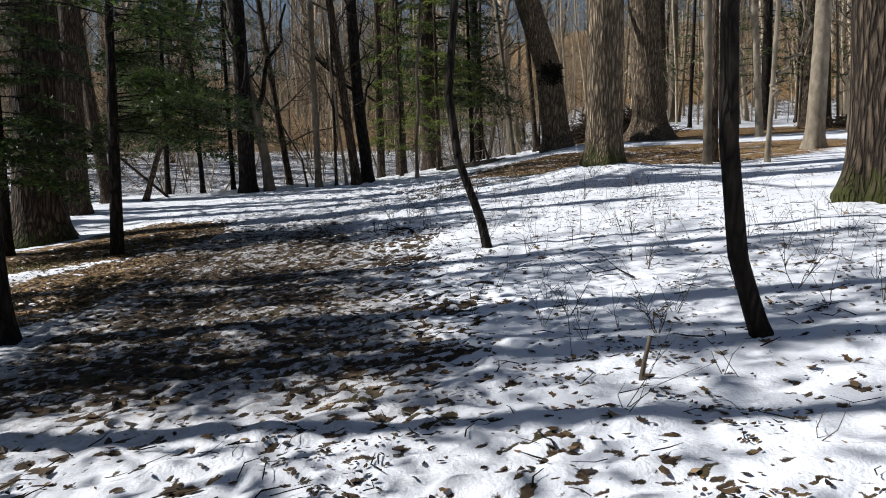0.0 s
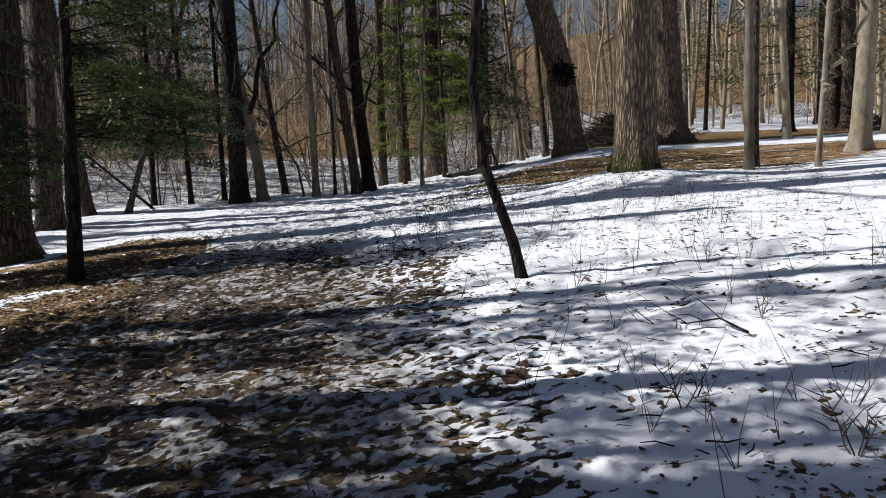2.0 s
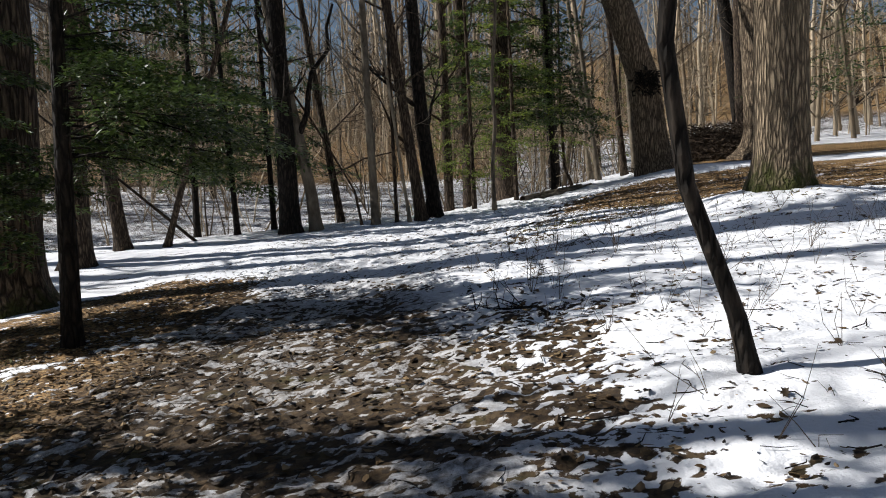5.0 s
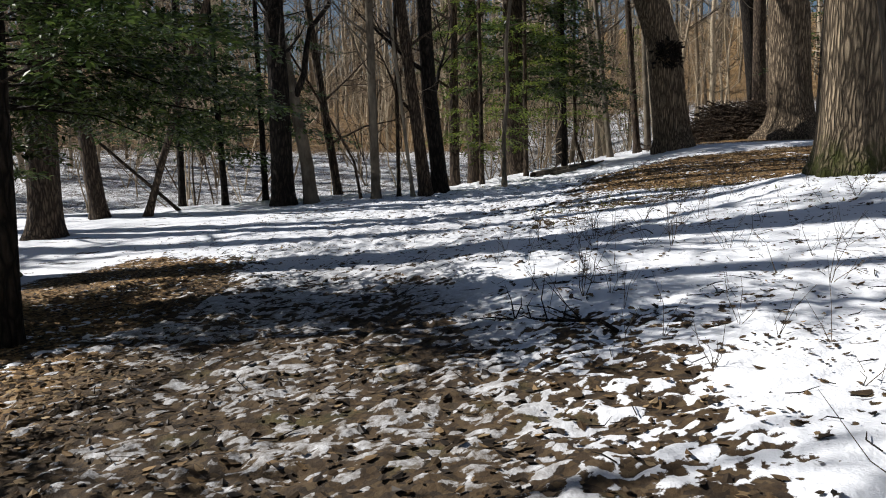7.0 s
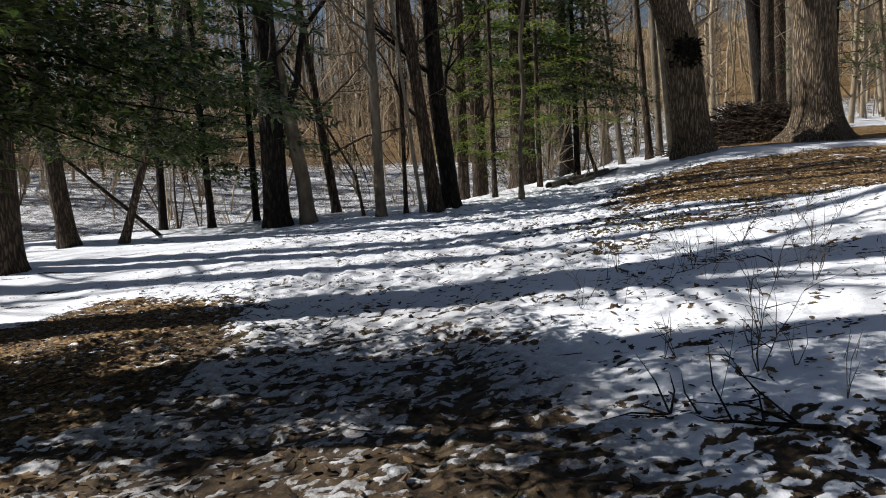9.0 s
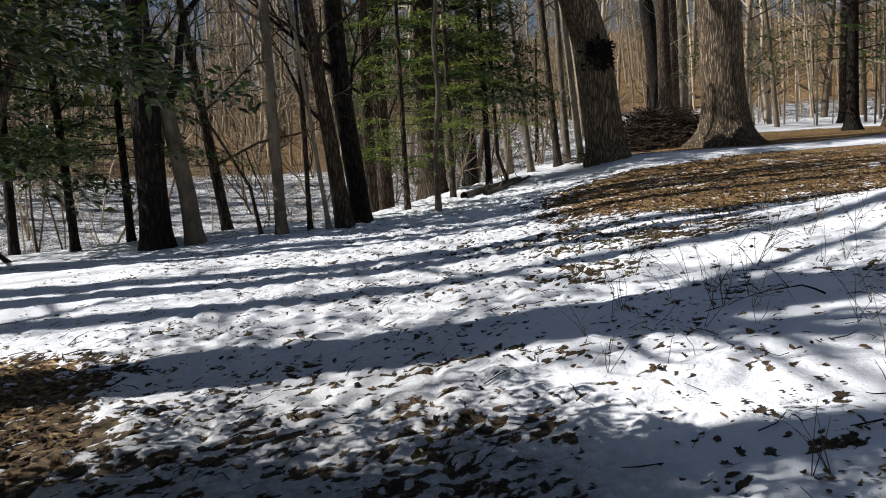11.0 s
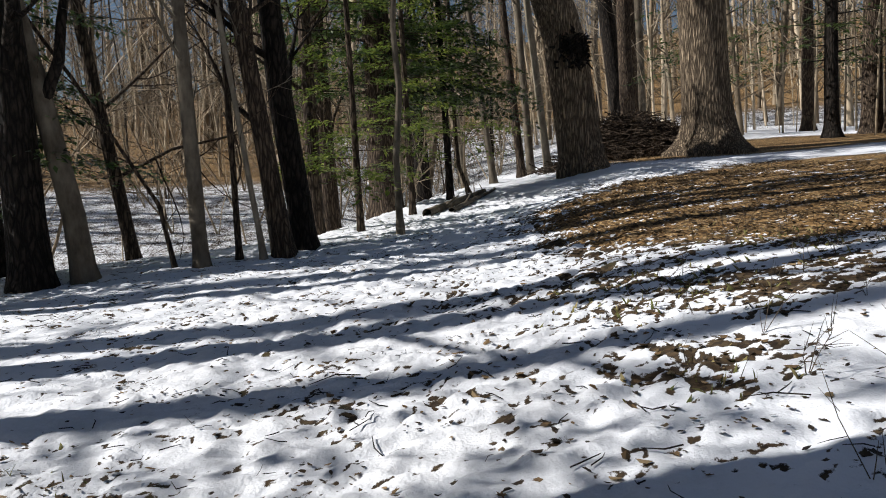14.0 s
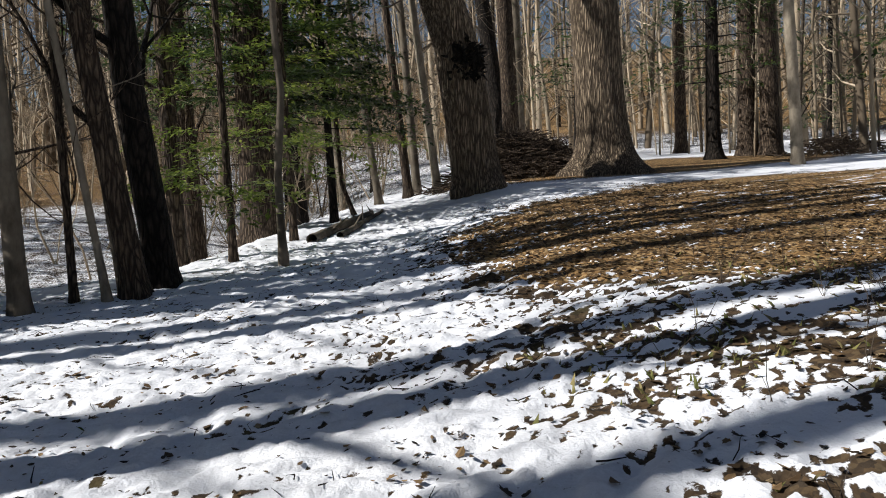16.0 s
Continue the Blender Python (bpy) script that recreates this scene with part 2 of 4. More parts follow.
def varied(name, stops, rough=0.7, trans=0.0, scale=1.5):
    """A material that varies from island to island."""
    m, nt, bs = material(name)
    g = nt.nodes.new("ShaderNodeNewGeometry")
    c = ramp(nt, g.outputs["Random Per Island"], stops)
    n = noise_tex(nt, coords(nt), scale, 4.0)
    sh = ramp(nt, n, [(0.3, (0.6, 0.62, 0.6)), (0.7, (1.15, 1.12, 1.05))])
    mul = nt.nodes.new("ShaderNodeMix")
    mul.data_type, mul.blend_type = "RGBA", "MULTIPLY"
    mul.inputs[0].default_value = 1.0
    nt.links.new(c, mul.inputs[6])
    nt.links.new(sh, mul.inputs[7])
    nt.links.new(mul.outputs[2], bs.inputs["Base Color"])
    bs.inputs["Roughness"].default_value = rough
    bs.inputs["Specular IOR Level"].default_value = 0.3
    if trans:
        tr = nt.nodes.new("ShaderNodeBsdfTranslucent")
        nt.links.new(mul.outputs[2], tr.inputs[0])
        mx = nt.nodes.new("ShaderNodeMixShader")
        mx.inputs[0].default_value = trans
        nt.links.new(bs.outputs[0], mx.inputs[1])
        nt.links.new(tr.outputs[0], mx.inputs[2])
        nt.links.new(mx.outputs[0], nt.nodes["Material Output"].inputs[0])
    return m


GROUND = ground_material()
OAK = bark("oak_bark", (0.085, 0.064, 0.045), (0.52, 0.41, 0.28), (10, 10, 1.1), 2.4, strength=1.0, distance=0.035, furrow=1.9)
OAK_MOSS = bark("mossy_oak_bark", (0.10, 0.078, 0.054), (0.54, 0.43, 0.29), (9, 9, 1.3), 2.2, moss=0.28, strength=1.0, distance=0.035, furrow=1.9)
DARK = bark("dark_bark", (0.011, 0.009, 0.007), (0.055, 0.043, 0.033), (8, 8, 2.0), 2.5, furrow=1.6)
BROWN = bark("brown_bark", (0.04, 0.029, 0.021), (0.22, 0.165, 0.115), (9, 9, 1.6), 2.2, furrow=2.0)
BROWN_MOSS = bark("dark_mossy_bark", (0.03, 0.022, 0.016), (0.19, 0.145, 0.10), (9, 9, 1.3), 2.2, moss=0.3, strength=1.0, distance=0.045, furrow=1.3)
GREY = bark("smooth_grey_bark", (0.085, 0.07, 0.052), (0.22, 0.19, 0.145), (3, 3, 1.2), 2.0, strength=0.25, distance=0.01)
PALE = bark("pale_bark", (0.16, 0.135, 0.10), (0.36, 0.315, 0.24), (3, 3, 1.5), 2.0, strength=0.25, distance=0.01)
TWIG = bark("twig_bark", (0.06, 0.045, 0.033), (0.2, 0.16, 0.12), (6, 6, 3), 2.0, strength=0.2, distance=0.005)
FARWOOD = varied("far_wood_bark", [(0.0, (0.05, 0.038, 0.028)), (0.45, (0.27, 0.21, 0.145)), (1.0, (0.58, 0.48, 0.36))], 0.9, scale=0.2)
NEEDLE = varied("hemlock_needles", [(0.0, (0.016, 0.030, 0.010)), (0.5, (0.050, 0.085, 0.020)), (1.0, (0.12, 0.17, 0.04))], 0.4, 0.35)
# lighter, yellower copy of the hemlock needles, with sunshine put into the colour
NEEDLE_SUNLIT = varied("sunlit_needles", [(0.0, (0.07, 0.105, 0.02)), (0.5, (0.16, 0.22, 0.035)), (1.0, (0.27, 0.31, 0.06))], 0.45, 0.45)
LEAF = varied("dead_leaves", [(0.0, (0.05, 0.032, 0.018)), (0.4, (0.13, 0.08, 0.038)), (0.75, (0.26, 0.17, 0.085)), (1.0, (0.42, 0.31, 0.18))], 0.75, 0.15, 3.0)
LEAF_DARK = varied("wet_leaves", [(0.0, (0.016, 0.012, 0.009)), (0.6, (0.05, 0.034, 0.02)), (1.0, (0.13, 0.085, 0.045))], 0.6, 0.0, 3.0)
GRASS = varied("winter_grass", [(0.0, (0.10, 0.12, 0.03)), (0.6, (0.22, 0.2, 0.07)), (1.0, (0.38, 0.31, 0.15))], 0.8, 0.2)


# ---- mesh helpers ----
class Geo:
    def __init__(self):
        self.v, self.f, self.count = [], [], 0

    def add(self, verts, faces):
        self.v.append(np.asarray(verts, float))
        self.f.extend([tuple(i + self.count for i in f) for f in faces])
        self.count += len(verts)

    def tube(self, pts, radii, n=4, cap=True):
        pts = np.asarray(pts, float)
        k = len(pts)
        tang = np.gradient(pts, axis=0)
        tang /= np.linalg.norm(tang, axis=1)[:, None] + 1e-9
        ref = np.array([1.0, 0.13, 0.0]) if abs(tang[0][2]) > 0.7 else np.array([0.0, 0.1, 1.0])
        a = np.cross(tang, ref)
        a /= np.linalg.norm(a, axis=1)[:, None] + 1e-9
        b = np.cross(tang, a)
        ang = np.arange(n) * 2 * math.pi / n
        ring = pts[:, None, :] + np.asarray(radii, float)[:, None, None] * (a[:, None, :] * np.cos(ang)[None, :, None] + b[:, None, :] * np.sin(ang)[None, :, None])
        faces = [(i * n + j, i * n + (j + 1) % n, (i + 1) * n + (j + 1) % n, (i + 1) * n + j) for i in range(k - 1) for j in range(n)]
        if cap:
            faces.append(tuple((k - 1) * n + j for j in range(n)))
        self.add(ring.reshape(-1, 3), faces)

    def mesh(self, name, mat, smooth=True):
        me = bpy.data.meshes.new(name)
        me.from_pydata(np.concatenate(self.v).tolist() if self.v else [], [], self.f)
        me.materials.append(mat)
        if smooth:
            me.polygons.foreach_set("use_smooth", np.ones(len(me.polygons), bool))
        me.update()
        return me


def part(name, geo, mat, parent=None, label="", smooth=True):
    ob = new(name, geo.mesh(name, mat, smooth))
    ob.parent = parent
    if label:
        ob["label"] = label
    return ob


# ---- trees ----
def trunk_geo(height, radius, lean=0.0, bend=(), flare=0.5, n=20, dz=0.12, ridge=0.03, taper=0.55, seed=0, depth_lean=0.0, roots=5):
    """A trunk whose foot spreads into roots, with bark ridges; bend: (height, sideways shift) pairs added to the lean."""
    zs = np.concatenate([np.linspace(-0.35, 1.2, max(10, int(1.55 / min(dz, 0.1)))), np.arange(1.2 + dz, height, dz), [height]])
    ang = np.arange(n) * 2 * math.pi / n
    Z, A = np.meshgrid(zs, ang, indexing="ij")
    zp = np.maximum(Z, 0)
    r = radius * (1 - (1 - taper) * zp / height)
    spread = flare * np.exp(-zp / (0.5 * radius + 0.12))
    lobes = 0.5 + 0.3 * np.cos(A * roots + seed * 1.7 + 1.6 * np.sin(A + seed)) + 0.2 * np.cos(A * 3 - seed)
    r = r * (1 + spread * (0.35 + 0.9 * lobes))
    sides = vnoise(A / (2 * math.pi) * 6 + 50, Z * 0.5, seed + 3) + vnoise((A + 2 * math.pi) / (2 * math.pi) * 6 + 50, Z * 0.5, seed + 3)
    ca, sa = np.cos(A), np.sin(A)
    rd = fbm(ca * radius * 16 + 40 + sa * 9 * radius, sa * radius * 16 + Z * 1.1 + 30 - ca * 9 * radius, seed, 3)
    r = r * (1 + 0.05 * (sides - 1)) + ridge * (rd - 0.5) * 2
    cx = lean * Z + 0.04 * radius * np.sin(Z * 0.9 + seed)
    if bend:
        hs, xs = zip(*bend)
        cx = cx + np.interp(Z, hs, xs)
    cy = depth_lean * Z
    g = Geo()
    k = len(zs)
    V = np.stack([cx + r * ca, cy + r * sa, Z], -1).reshape(-1, 3)
    F = [(i * n + j, i * n + (j + 1) % n, (i + 1) * n + (j + 1) % n, (i + 1) * n + j) for i in range(k - 1) for j in range(n)]
    F.append(tuple((k - 1) * n + j for j in range(n)))
    g.add(V, F)

    def axis(z):
        return np.array([lean * z + (np.interp(z, *zip(*bend)) if bend else 0.0), depth_lean * z, z])
    return g, axis


def limb(g, start, direction, length, radius, rnd, depth=2, sides=4, droop=0.0, kids=5):
    """A crooked branch with side shoots, down to twigs."""
    k = 5 if depth else 3
    pts, d = [np.array(start, float)], np.array(direction, float)
    d /= np.linalg.norm(d)
    for i in range(k):
        d = d + rnd.normal(0, 0.13, 3) + np.array([0, 0, 0.07 - droop])
        d /= np.linalg.norm(d)
        pts.append(pts[-1] + d * length / k)
    g.tube(pts, np.linspace(radius, radius * 0.25, k + 1), sides, False)
    if depth:
        for i in range(kids):
            f = rnd.uniform(0.25, 1.0)
            at = f * k
            j = min(int(at), k - 1)
            p = pts[j] + (pts[j + 1] - pts[j]) * (at - j)
            side = rnd.normal(0, 1, 3)
            nd = d * 0.8 + side / np.linalg.norm(side) * 0.8
            limb(g, p, nd, length * rnd.uniform(0.35, 0.6), radius * (1 - 0.7 * f) * 0.6 + 0.002, rnd, depth - 1, 3, droop, kids)


def branches_geo(axis, height, radius, first, count, rnd, length=2.6, depth=2, kids=4, taper=0.55):
    g = Geo()
    for i in range(count):
        z = first + (height - first) * (i + rnd.random()) / count
        a = rnd.uniform(0, 2 * math.pi)
        up = rnd.uniform(0.25, 0.9)
        rr = radius * (1 - (1 - taper) * z / height)
        limb(g, axis(z), (math.cos(a), math.sin(a), up), length * rnd.uniform(0.6, 1.2) * (1.15 - 0.5 * z / height), max(0.012, rr * 0.33), rnd, depth, 4, 0.0, kids)
    return g


def tree(name, x, y, radius, mat, label, height=13.0, lean=0.0, bend=(), first=5.0, limbs=10, length=2.6, flare=0.5, n=16, dz=0.25,
         ridge=0.012, seed=0, depth=2, kids=4, taper=0.5, depth_lean=0.0, twig=None, group="", category="tree", sink=0.0, roots=5):
    base = tagged(new(name), label, category, group)
    base.location = (x, y, ground_z(x, y) - sink)
    g, axis = trunk_geo(height, radius, lean, bend, flare, n, dz, ridge, taper, seed, depth_lean, roots)
    part("trunk", g, mat, base)
    rnd = np.random.default_rng(seed + 100)
    if limbs:
        tagged(part("crown", branches_geo(axis, height, radius, first, limbs, rnd, length, depth, kids, taper), twig or mat, base), kind="stuff")
    return base, axis


def spray(g, start, direction, length, rnd, dense=1.0, droop=0.25, width=0.32, blade=0.11):
    """One flat, drooping hemlock bough: side shoots set with small needled blades."""
    d = np.array(direction, float)
    d /= np.linalg.norm(d)
    side = np.cross(d, (0, 0, 1))
    side /= np.linalg.norm(side) + 1e-9
    k = max(6, int(length * 15 * dense))
    f = (np.arange(k) + rnd.random(k)) / k
    p = np.array(start) + d * (length * f)[:, None] + np.array([0, 0, -1.0]) * (droop * length * f * f)[:, None]
    w = width * length * (0.25 + f) * (1.12 - f) * 1.5
    sgn = np.where(np.arange(k) % 2, 1, -1)[:, None]
    sd = side * sgn + d * 0.75 + np.array([0, 0, 1.0]) * rnd.normal(-0.12, 0.15, k)[:, None]
    sd /= np.linalg.norm(sd, axis=1)[:, None]
    m = np.maximum(2, (w / 0.055 * dense).astype(int))
    idx = np.repeat(np.arange(k), m)
    q = p[idx] + sd[idx] * (w[idx] * rnd.random(len(idx)))[:, None] + rnd.normal(0, 0.02, (len(idx), 3))
    bd = sd[idx] + rnd.normal(0, 0.55, (len(idx), 3)) * np.array([1, 1, 0.5])
    bd /= np.linalg.norm(bd, axis=1)[:, None]
    up = rnd.normal(0, 0.35, (len(idx), 3)) * np.array([1, 1, 0]) + np.array([0, 0, 1])
    bs = np.cross(bd, up)
    bs /= np.linalg.norm(bs, axis=1)[:, None] + 1e-9
    L = (blade * rnd.uniform(0.6, 1.3, len(idx)))[:, None]
    V = np.stack([q, q + bd * L * 0.45 + bs * L * 0.22, q + bd * L - np.array([0, 0, 0.15]) * L, q + bd * L * 0.45 - bs * L * 0.22], 1).reshape(-1, 3)
    n0 = g.count
    g.v.append(V)
    g.f.extend([(c, c + 1, c + 2, c + 3) for c in range(n0, n0 + len(V), 4)])
    g.count += len(V)


def hemlock(x, y, radius, label, height=11.0, lean=0.0, low=2.2, reach=2.8, boughs=50, seed=0, needles=None, mat=None, dense=1.0, wide=None, flare=0.35, blade=0.11, sink=0.0, top=None, depth_lean=0.0):
    """A conifer: trunk, bare bough wood and needled sprays. wide: (angle, spread) limits the compass of the lowest boughs."""
    base = tagged(new("hemlock_tree"), label, "conifer tree")
    base.location = (x, y, ground_z(x, y) - sink)
    g, axis = trunk_geo(height, radius, lean, (), flare, 14, 0.3, 0.006, 0.35, seed, depth_lean)
    part("trunk", g, mat or DARK, base)
    rnd = np.random.default_rng(seed + 500)
    wood, crown = Geo(), Geo()
    for i in range(boughs):
        f = (i + rnd.random()) / boughs
        z = low + (height - low) * f ** 1.25
        a = i * 2.39996 + rnd.normal(0, 0.3)
        if wide and f < 0.6:
            a = wide[0] + rnd.uniform(-1, 1) * wide[1]
        L = reach * (1.0 - 0.8 * f) * rnd.uniform(0.65, 1.15)
        d = np.array([math.cos(a), math.sin(a), rnd.uniform(0.0, 0.28)])
        s = axis(z)
        tip = s + d / np.linalg.norm(d) * L * 0.85 + np.array([0, 0, -0.2 * L])
        wood.tube([s, (s + tip) / 2 + np.array([0, 0, 0.06 * L]), tip], [max(0.008, radius * 0.16), 0.01, 0.004], 3, False)
        spray(crown, s + d * 0.15 * L, d, L, rnd, dense, 0.28, 0.33, blade)
        if dense > 0.7:
            for q in range(2):
                a2 = a + rnd.choice([-1, 1]) * rnd.uniform(0.35, 0.8)
                d2 = np.array([math.cos(a2), math.sin(a2), rnd.uniform(-0.2, 0.15)])
                spray(crown, s + d * L * rnd.uniform(0.25, 0.6), d2, L * 0.5, rnd, dense, 0.35, 0.33, blade)
    tagged(part("bough_wood", wood, mat or DARK, base), kind="stuff")
    tagged(part("crown", crown, needles or NEEDLE, base, smooth=False), kind="stuff")
    return base


# ---- ground ----
def graded(lo, a, b, hi, fine, grow=1.09):
    mid = np.arange(a, b, fine)
    out, s = [b], fine
    while out[-1] < hi:
        s *= grow
        out.append(out[-1] + s)
    inn, s = [], fine
    p = a
    while p > lo:
        s *= grow
        p -= s
        inn.append(p)
    return np.concatenate([inn[::-1], mid, out])


def build_ground():
    xs = graded(-420, -6.5, 3.6, 420, 0.03)
    ys = graded(-160, 2.2, 27.0, 520, 0.033)
    X, Y = np.meshgrid(xs, ys, indexing="ij")
    Z = surface_z(X, Y)
    V = np.stack([X, Y, Z], -1).reshape(-1, 3)
    nx, ny = len(xs), len(ys)
    i, j = np.meshgrid(np.arange(nx - 1), np.arange(ny - 1), indexing="ij")
    a = (i * ny + j).ravel()
    quads = np.stack([a, a + ny, a + ny + 1, a + 1], -1)
    me = bpy.data.meshes.new("ground")
    me.vertices.add(len(V))
    me.vertices.foreach_set("co", V.ravel())
    me.loops.add(quads.size)
    me.loops.foreach_set("vertex_index", quads.ravel().astype(np.int32))
    me.polygons.add(len(quads))
    me.polygons.foreach_set("loop_start", np.arange(0, quads.size, 4, dtype=np.int32))
    me.polygons.foreach_set("use_smooth", np.ones(len(quads), bool))
    me.update(calc_edges=True)
    w = me.attributes.new("worn", "FLOAT", "POINT")
    w.data.foreach_set("value", cover(X, Y).ravel().astype(np.float32))
    tr = step(2.2, 1.2, np.abs(X - path_x(Y) + 0.9)) * step(20, 13, Y) * 0.85
    tr = np.maximum(tr, 0.85 * step(0.80, 0.63, bare(X, Y)))
    t = me.attributes.new("trodden", "FLOAT", "POINT")
    t.data.foreach_set("value", tr.ravel().astype(np.float32))
    sl = me.attributes.new("slush", "FLOAT", "POINT")
    sl.data.foreach_set("value", slush(X, Y).ravel().astype(np.float32))
    me.materials.append(GROUND)
    return tagged(new("ground", me), "trodden snow with patches of brown leaf litter and mud", "ground", kind="structure")


build_ground()

# ---- the trees that stand by the path ----
tree("oak_tree", 3.37, 17.65, 0.42, OAK_MOSS, "large oak with furrowed grey-brown bark and mossy foot", 15, -0.005, n=64, dz=0.07, ridge=0.022, flare=0.42, first=6.5, limbs=12, length=4.0, seed=1, taper=0.75)
tree("oak_tree", 5.88, 10.2, 0.5, BROWN_MOSS, "large dark oak with rugged bark and mossy roots", 15, -0.05, n=64, dz=0.07, ridge=0.03, flare=0.6, first=6.0, limbs=12, length=4.0, seed=2, taper=0.8)
tree("oak_tree", 8.55, 34.4, 0.70, OAK, "huge leaning oak with wide root flare", 18, -0.10, n=64, dz=0.09, ridge=0.03, flare=1.05, first=8, limbs=12, length=5, seed=3, taper=0.7)
burl_oak, burl_axis = tree("oak_tree", 4.3, 33.6, 0.60, OAK, "large leaning oak with a dark burl on its trunk", 17, -0.13, ((0, 0), (3.5, -0.1), (6, -0.6), (17, -2.5)), n=56, dz=0.09, ridge=0.025, flare=0.4, first=7, limbs=12, length=5, seed=4, taper=0.75)
tree("oak_tree", -9.6, 16.9, 0.56, BROWN_MOSS, "dark old tree with rough bark and wide foot", 15, 0.03, n=48, dz=0.08, ridge=0.03, flare=0.8, first=5, limbs=12, length=4, seed=5, taper=0.75)
tree("beech_tree", 10.15, 22.0, 0.25, PALE, "smooth pale grey beech trunk in snow", 14, 0.01, flare=0.6, first=5, limbs=10, length=3.5, seed=6)
tree("tree", -10.86, 21.0, 0.32, BROWN, "stout grey-brown trunk with mossy foot at the hollow", 14, 0.02, n=28, flare=0.6, first=5, limbs=10, length=3.5, seed=7, sink=0)

# the two dark saplings
tree("sapling", 0.46, 9.35, 0.058, DARK, "thin dark bent sapling standing in snow", 7.5, -0.10, ((0, 0), (0.35, -0.05), (1.1, -0.26), (1.9, -0.30), (3, -0.12), (7.5, 0.6)), flare=0.3, first=2.6, limbs=7, length=1.2, n=12, dz=0.08, ridge=0.003, seed=8, depth=1, taper=0.5)
tree("sapling", 2.03, 4.5, 0.062, DARK, "curved dark sapling trunk rising from snow", 7.5, -0.04, ((0, 0), (0.12, -0.05), (0.5, -0.16), (1.2, -0.22), (2.5, -0.22), (7.5, 0.0)), flare=0.35, first=3.2, limbs=7, length=1.2, n=14, dz=0.06, ridge=0.003, seed=9, depth=1, taper=0.6)

# slim trees on the bank
SLIM = "slim straight grey-brown tree trunk"
tree("young_tree", 6.12, 18.7, 0.105, GREY, "slim grey tree on leaf litter", 12, -0.04, seed=10, first=4)
tree("young_tree", 6.59, 19.6, 0.085, BROWN, "slim brown tree on leaf litter", 12, -0.04, seed=11, first=4)
bent_tree, bent_axis = tree("young_tree", 7.29, 18.0, 0.065, PALE, "thin pale tree with a bent fork", 9, 0.015, seed=12, first=4, limbs=5, length=2.0)
tree("young_tree", 12.03, 31.0, 0.15, PALE, "slim pale trunk in a snow patch", 13, -0.09, seed=13)
tree("young_tree", 3.72, 38.0, 0.14, BROWN, SLIM, 14, -0.10, seed=14)
tree("young_tree", 4.32, 39.0, 0.14, GREY, SLIM, 14, -0.07, seed=15)
tree("young_tree", 2.53, 37.0, 0.11, GREY, SLIM, 13, -0.13, seed=16)
tree("young_tree", 4.3, 36.9, 0.13, PALE, SLIM, 13, -0.12, seed=17)
tree("young_tree", 2.76, 43.0, 0.14, PALE, SLIM, 14, -0.12, seed=18, sink=-0.3)
tree("young_tree", 1.27, 34.8, 0.065, BROWN, "thin leaning sapling at the bank's edge", 8, -0.11, ((0, 0), (0.8, -0.2), (3, -0.1), (8, 0.4)), seed=19, limbs=6, length=1.3, depth=1)
tree("tree", 1.0, 42.0, 0.30, DARK, "dark upright trunk below the bank", 15, -0.05, seed=20)

# the edge of the hollow
tree("tree", -11.38, 24.0, 0.20, BROWN, "brown leaning trunk at the hollow", 12, -0.12, seed=21)
tree("tree", -10.16, 24.0, 0.095, BROWN, "slanting trunk with rough bark", 9, 0.33, seed=22, limbs=8, first=3, length=1.8)
tree("tree", -8.88, 25.8, 0.085, DARK, "thin dark trunk with bare twigs", 11, -0.06, seed=23, first=2.0, limbs=16, length=1.5)
tree("tree", -7.15, 25.3, 0.28, DARK, "black stout trunk at the edge of the hollow", 14, -0.03, n=24, first=2.6, limbs=14, length=2.0, seed=24, ridge=0.015)
lean_grey, lean_axis = tree("tree", -6.5, 25.5, 0.165, GREY, "leaning smooth grey trunk with a dark fork", 14, -0.15, ((0, 0), (1.0, 0.06), (3, -0.02), (6, -0.2), (14, -0.5)), n=20, seed=25, first=6)
tree("tree", -6.36, 28.0, 0.125, BROWN, "brown slender trunk in the hollow", 13, -0.15, seed=26, first=1.5, limbs=14)
tree("tree", -4.82, 25.6, 0.115, GREY, "straight slim grey trunk", 14, -0.03, n=18, seed=27, first=1.8, limbs=18, length=2.2)
tree("tree", -3.56, 26.0, 0.16, BROWN, "dark brown trunk of a clump with side stems", 14, -0.14, n=20, seed=28, first=1.6, limbs=18, length=2.4)
tree("tree", -3.25, 26.6, 0.22, DARK, "dark trunk of a clump with a crooked neck", 15, -0.08, ((0, 0), (0.8, 0.0), (2.5, -0.1), (4, -0.1), (15, 0.2)), n=24, seed=29, first=2, limbs=16)
tree("tree", -3.9, 25.9, 0.05, PALE, "thin stem of a clump", 9, -0.13, seed=30, limbs=8, first=2, length=1.3, depth=1)
tree("tree", -3.75, 26.25, 0.045, GREY, "thin stem of a clump", 9, -0.10, seed=31, limbs=8, first=2, length=1.3, depth=1)
tree("tree", -4.3, 26.1, 0.055, BROWN, "thin stem of a clump", 8, -0.02, seed=32, limbs=9, first=1, length=1.5, depth=1)
tree("tree", -5.25, 25.8, 0.04, BROWN, "thin bent stem at the hollow", 7, -0.28, ((0, 0), (1, 0.1), (3, -0.5), (7, -2)), seed=33, limbs=9, first=1, length=1.5, depth=1)
tree("tree", -3.04, 29.0, 0.15, BROWN, "brown trunk behind the clump", 14, -0.02, seed=34, first=2, limbs=14)
tree("tree", -2.65, 34.0, 0.27, BROWN, "reddish brown trunk in the hollow", 14, -0.04, seed=35, first=2, limbs=14)
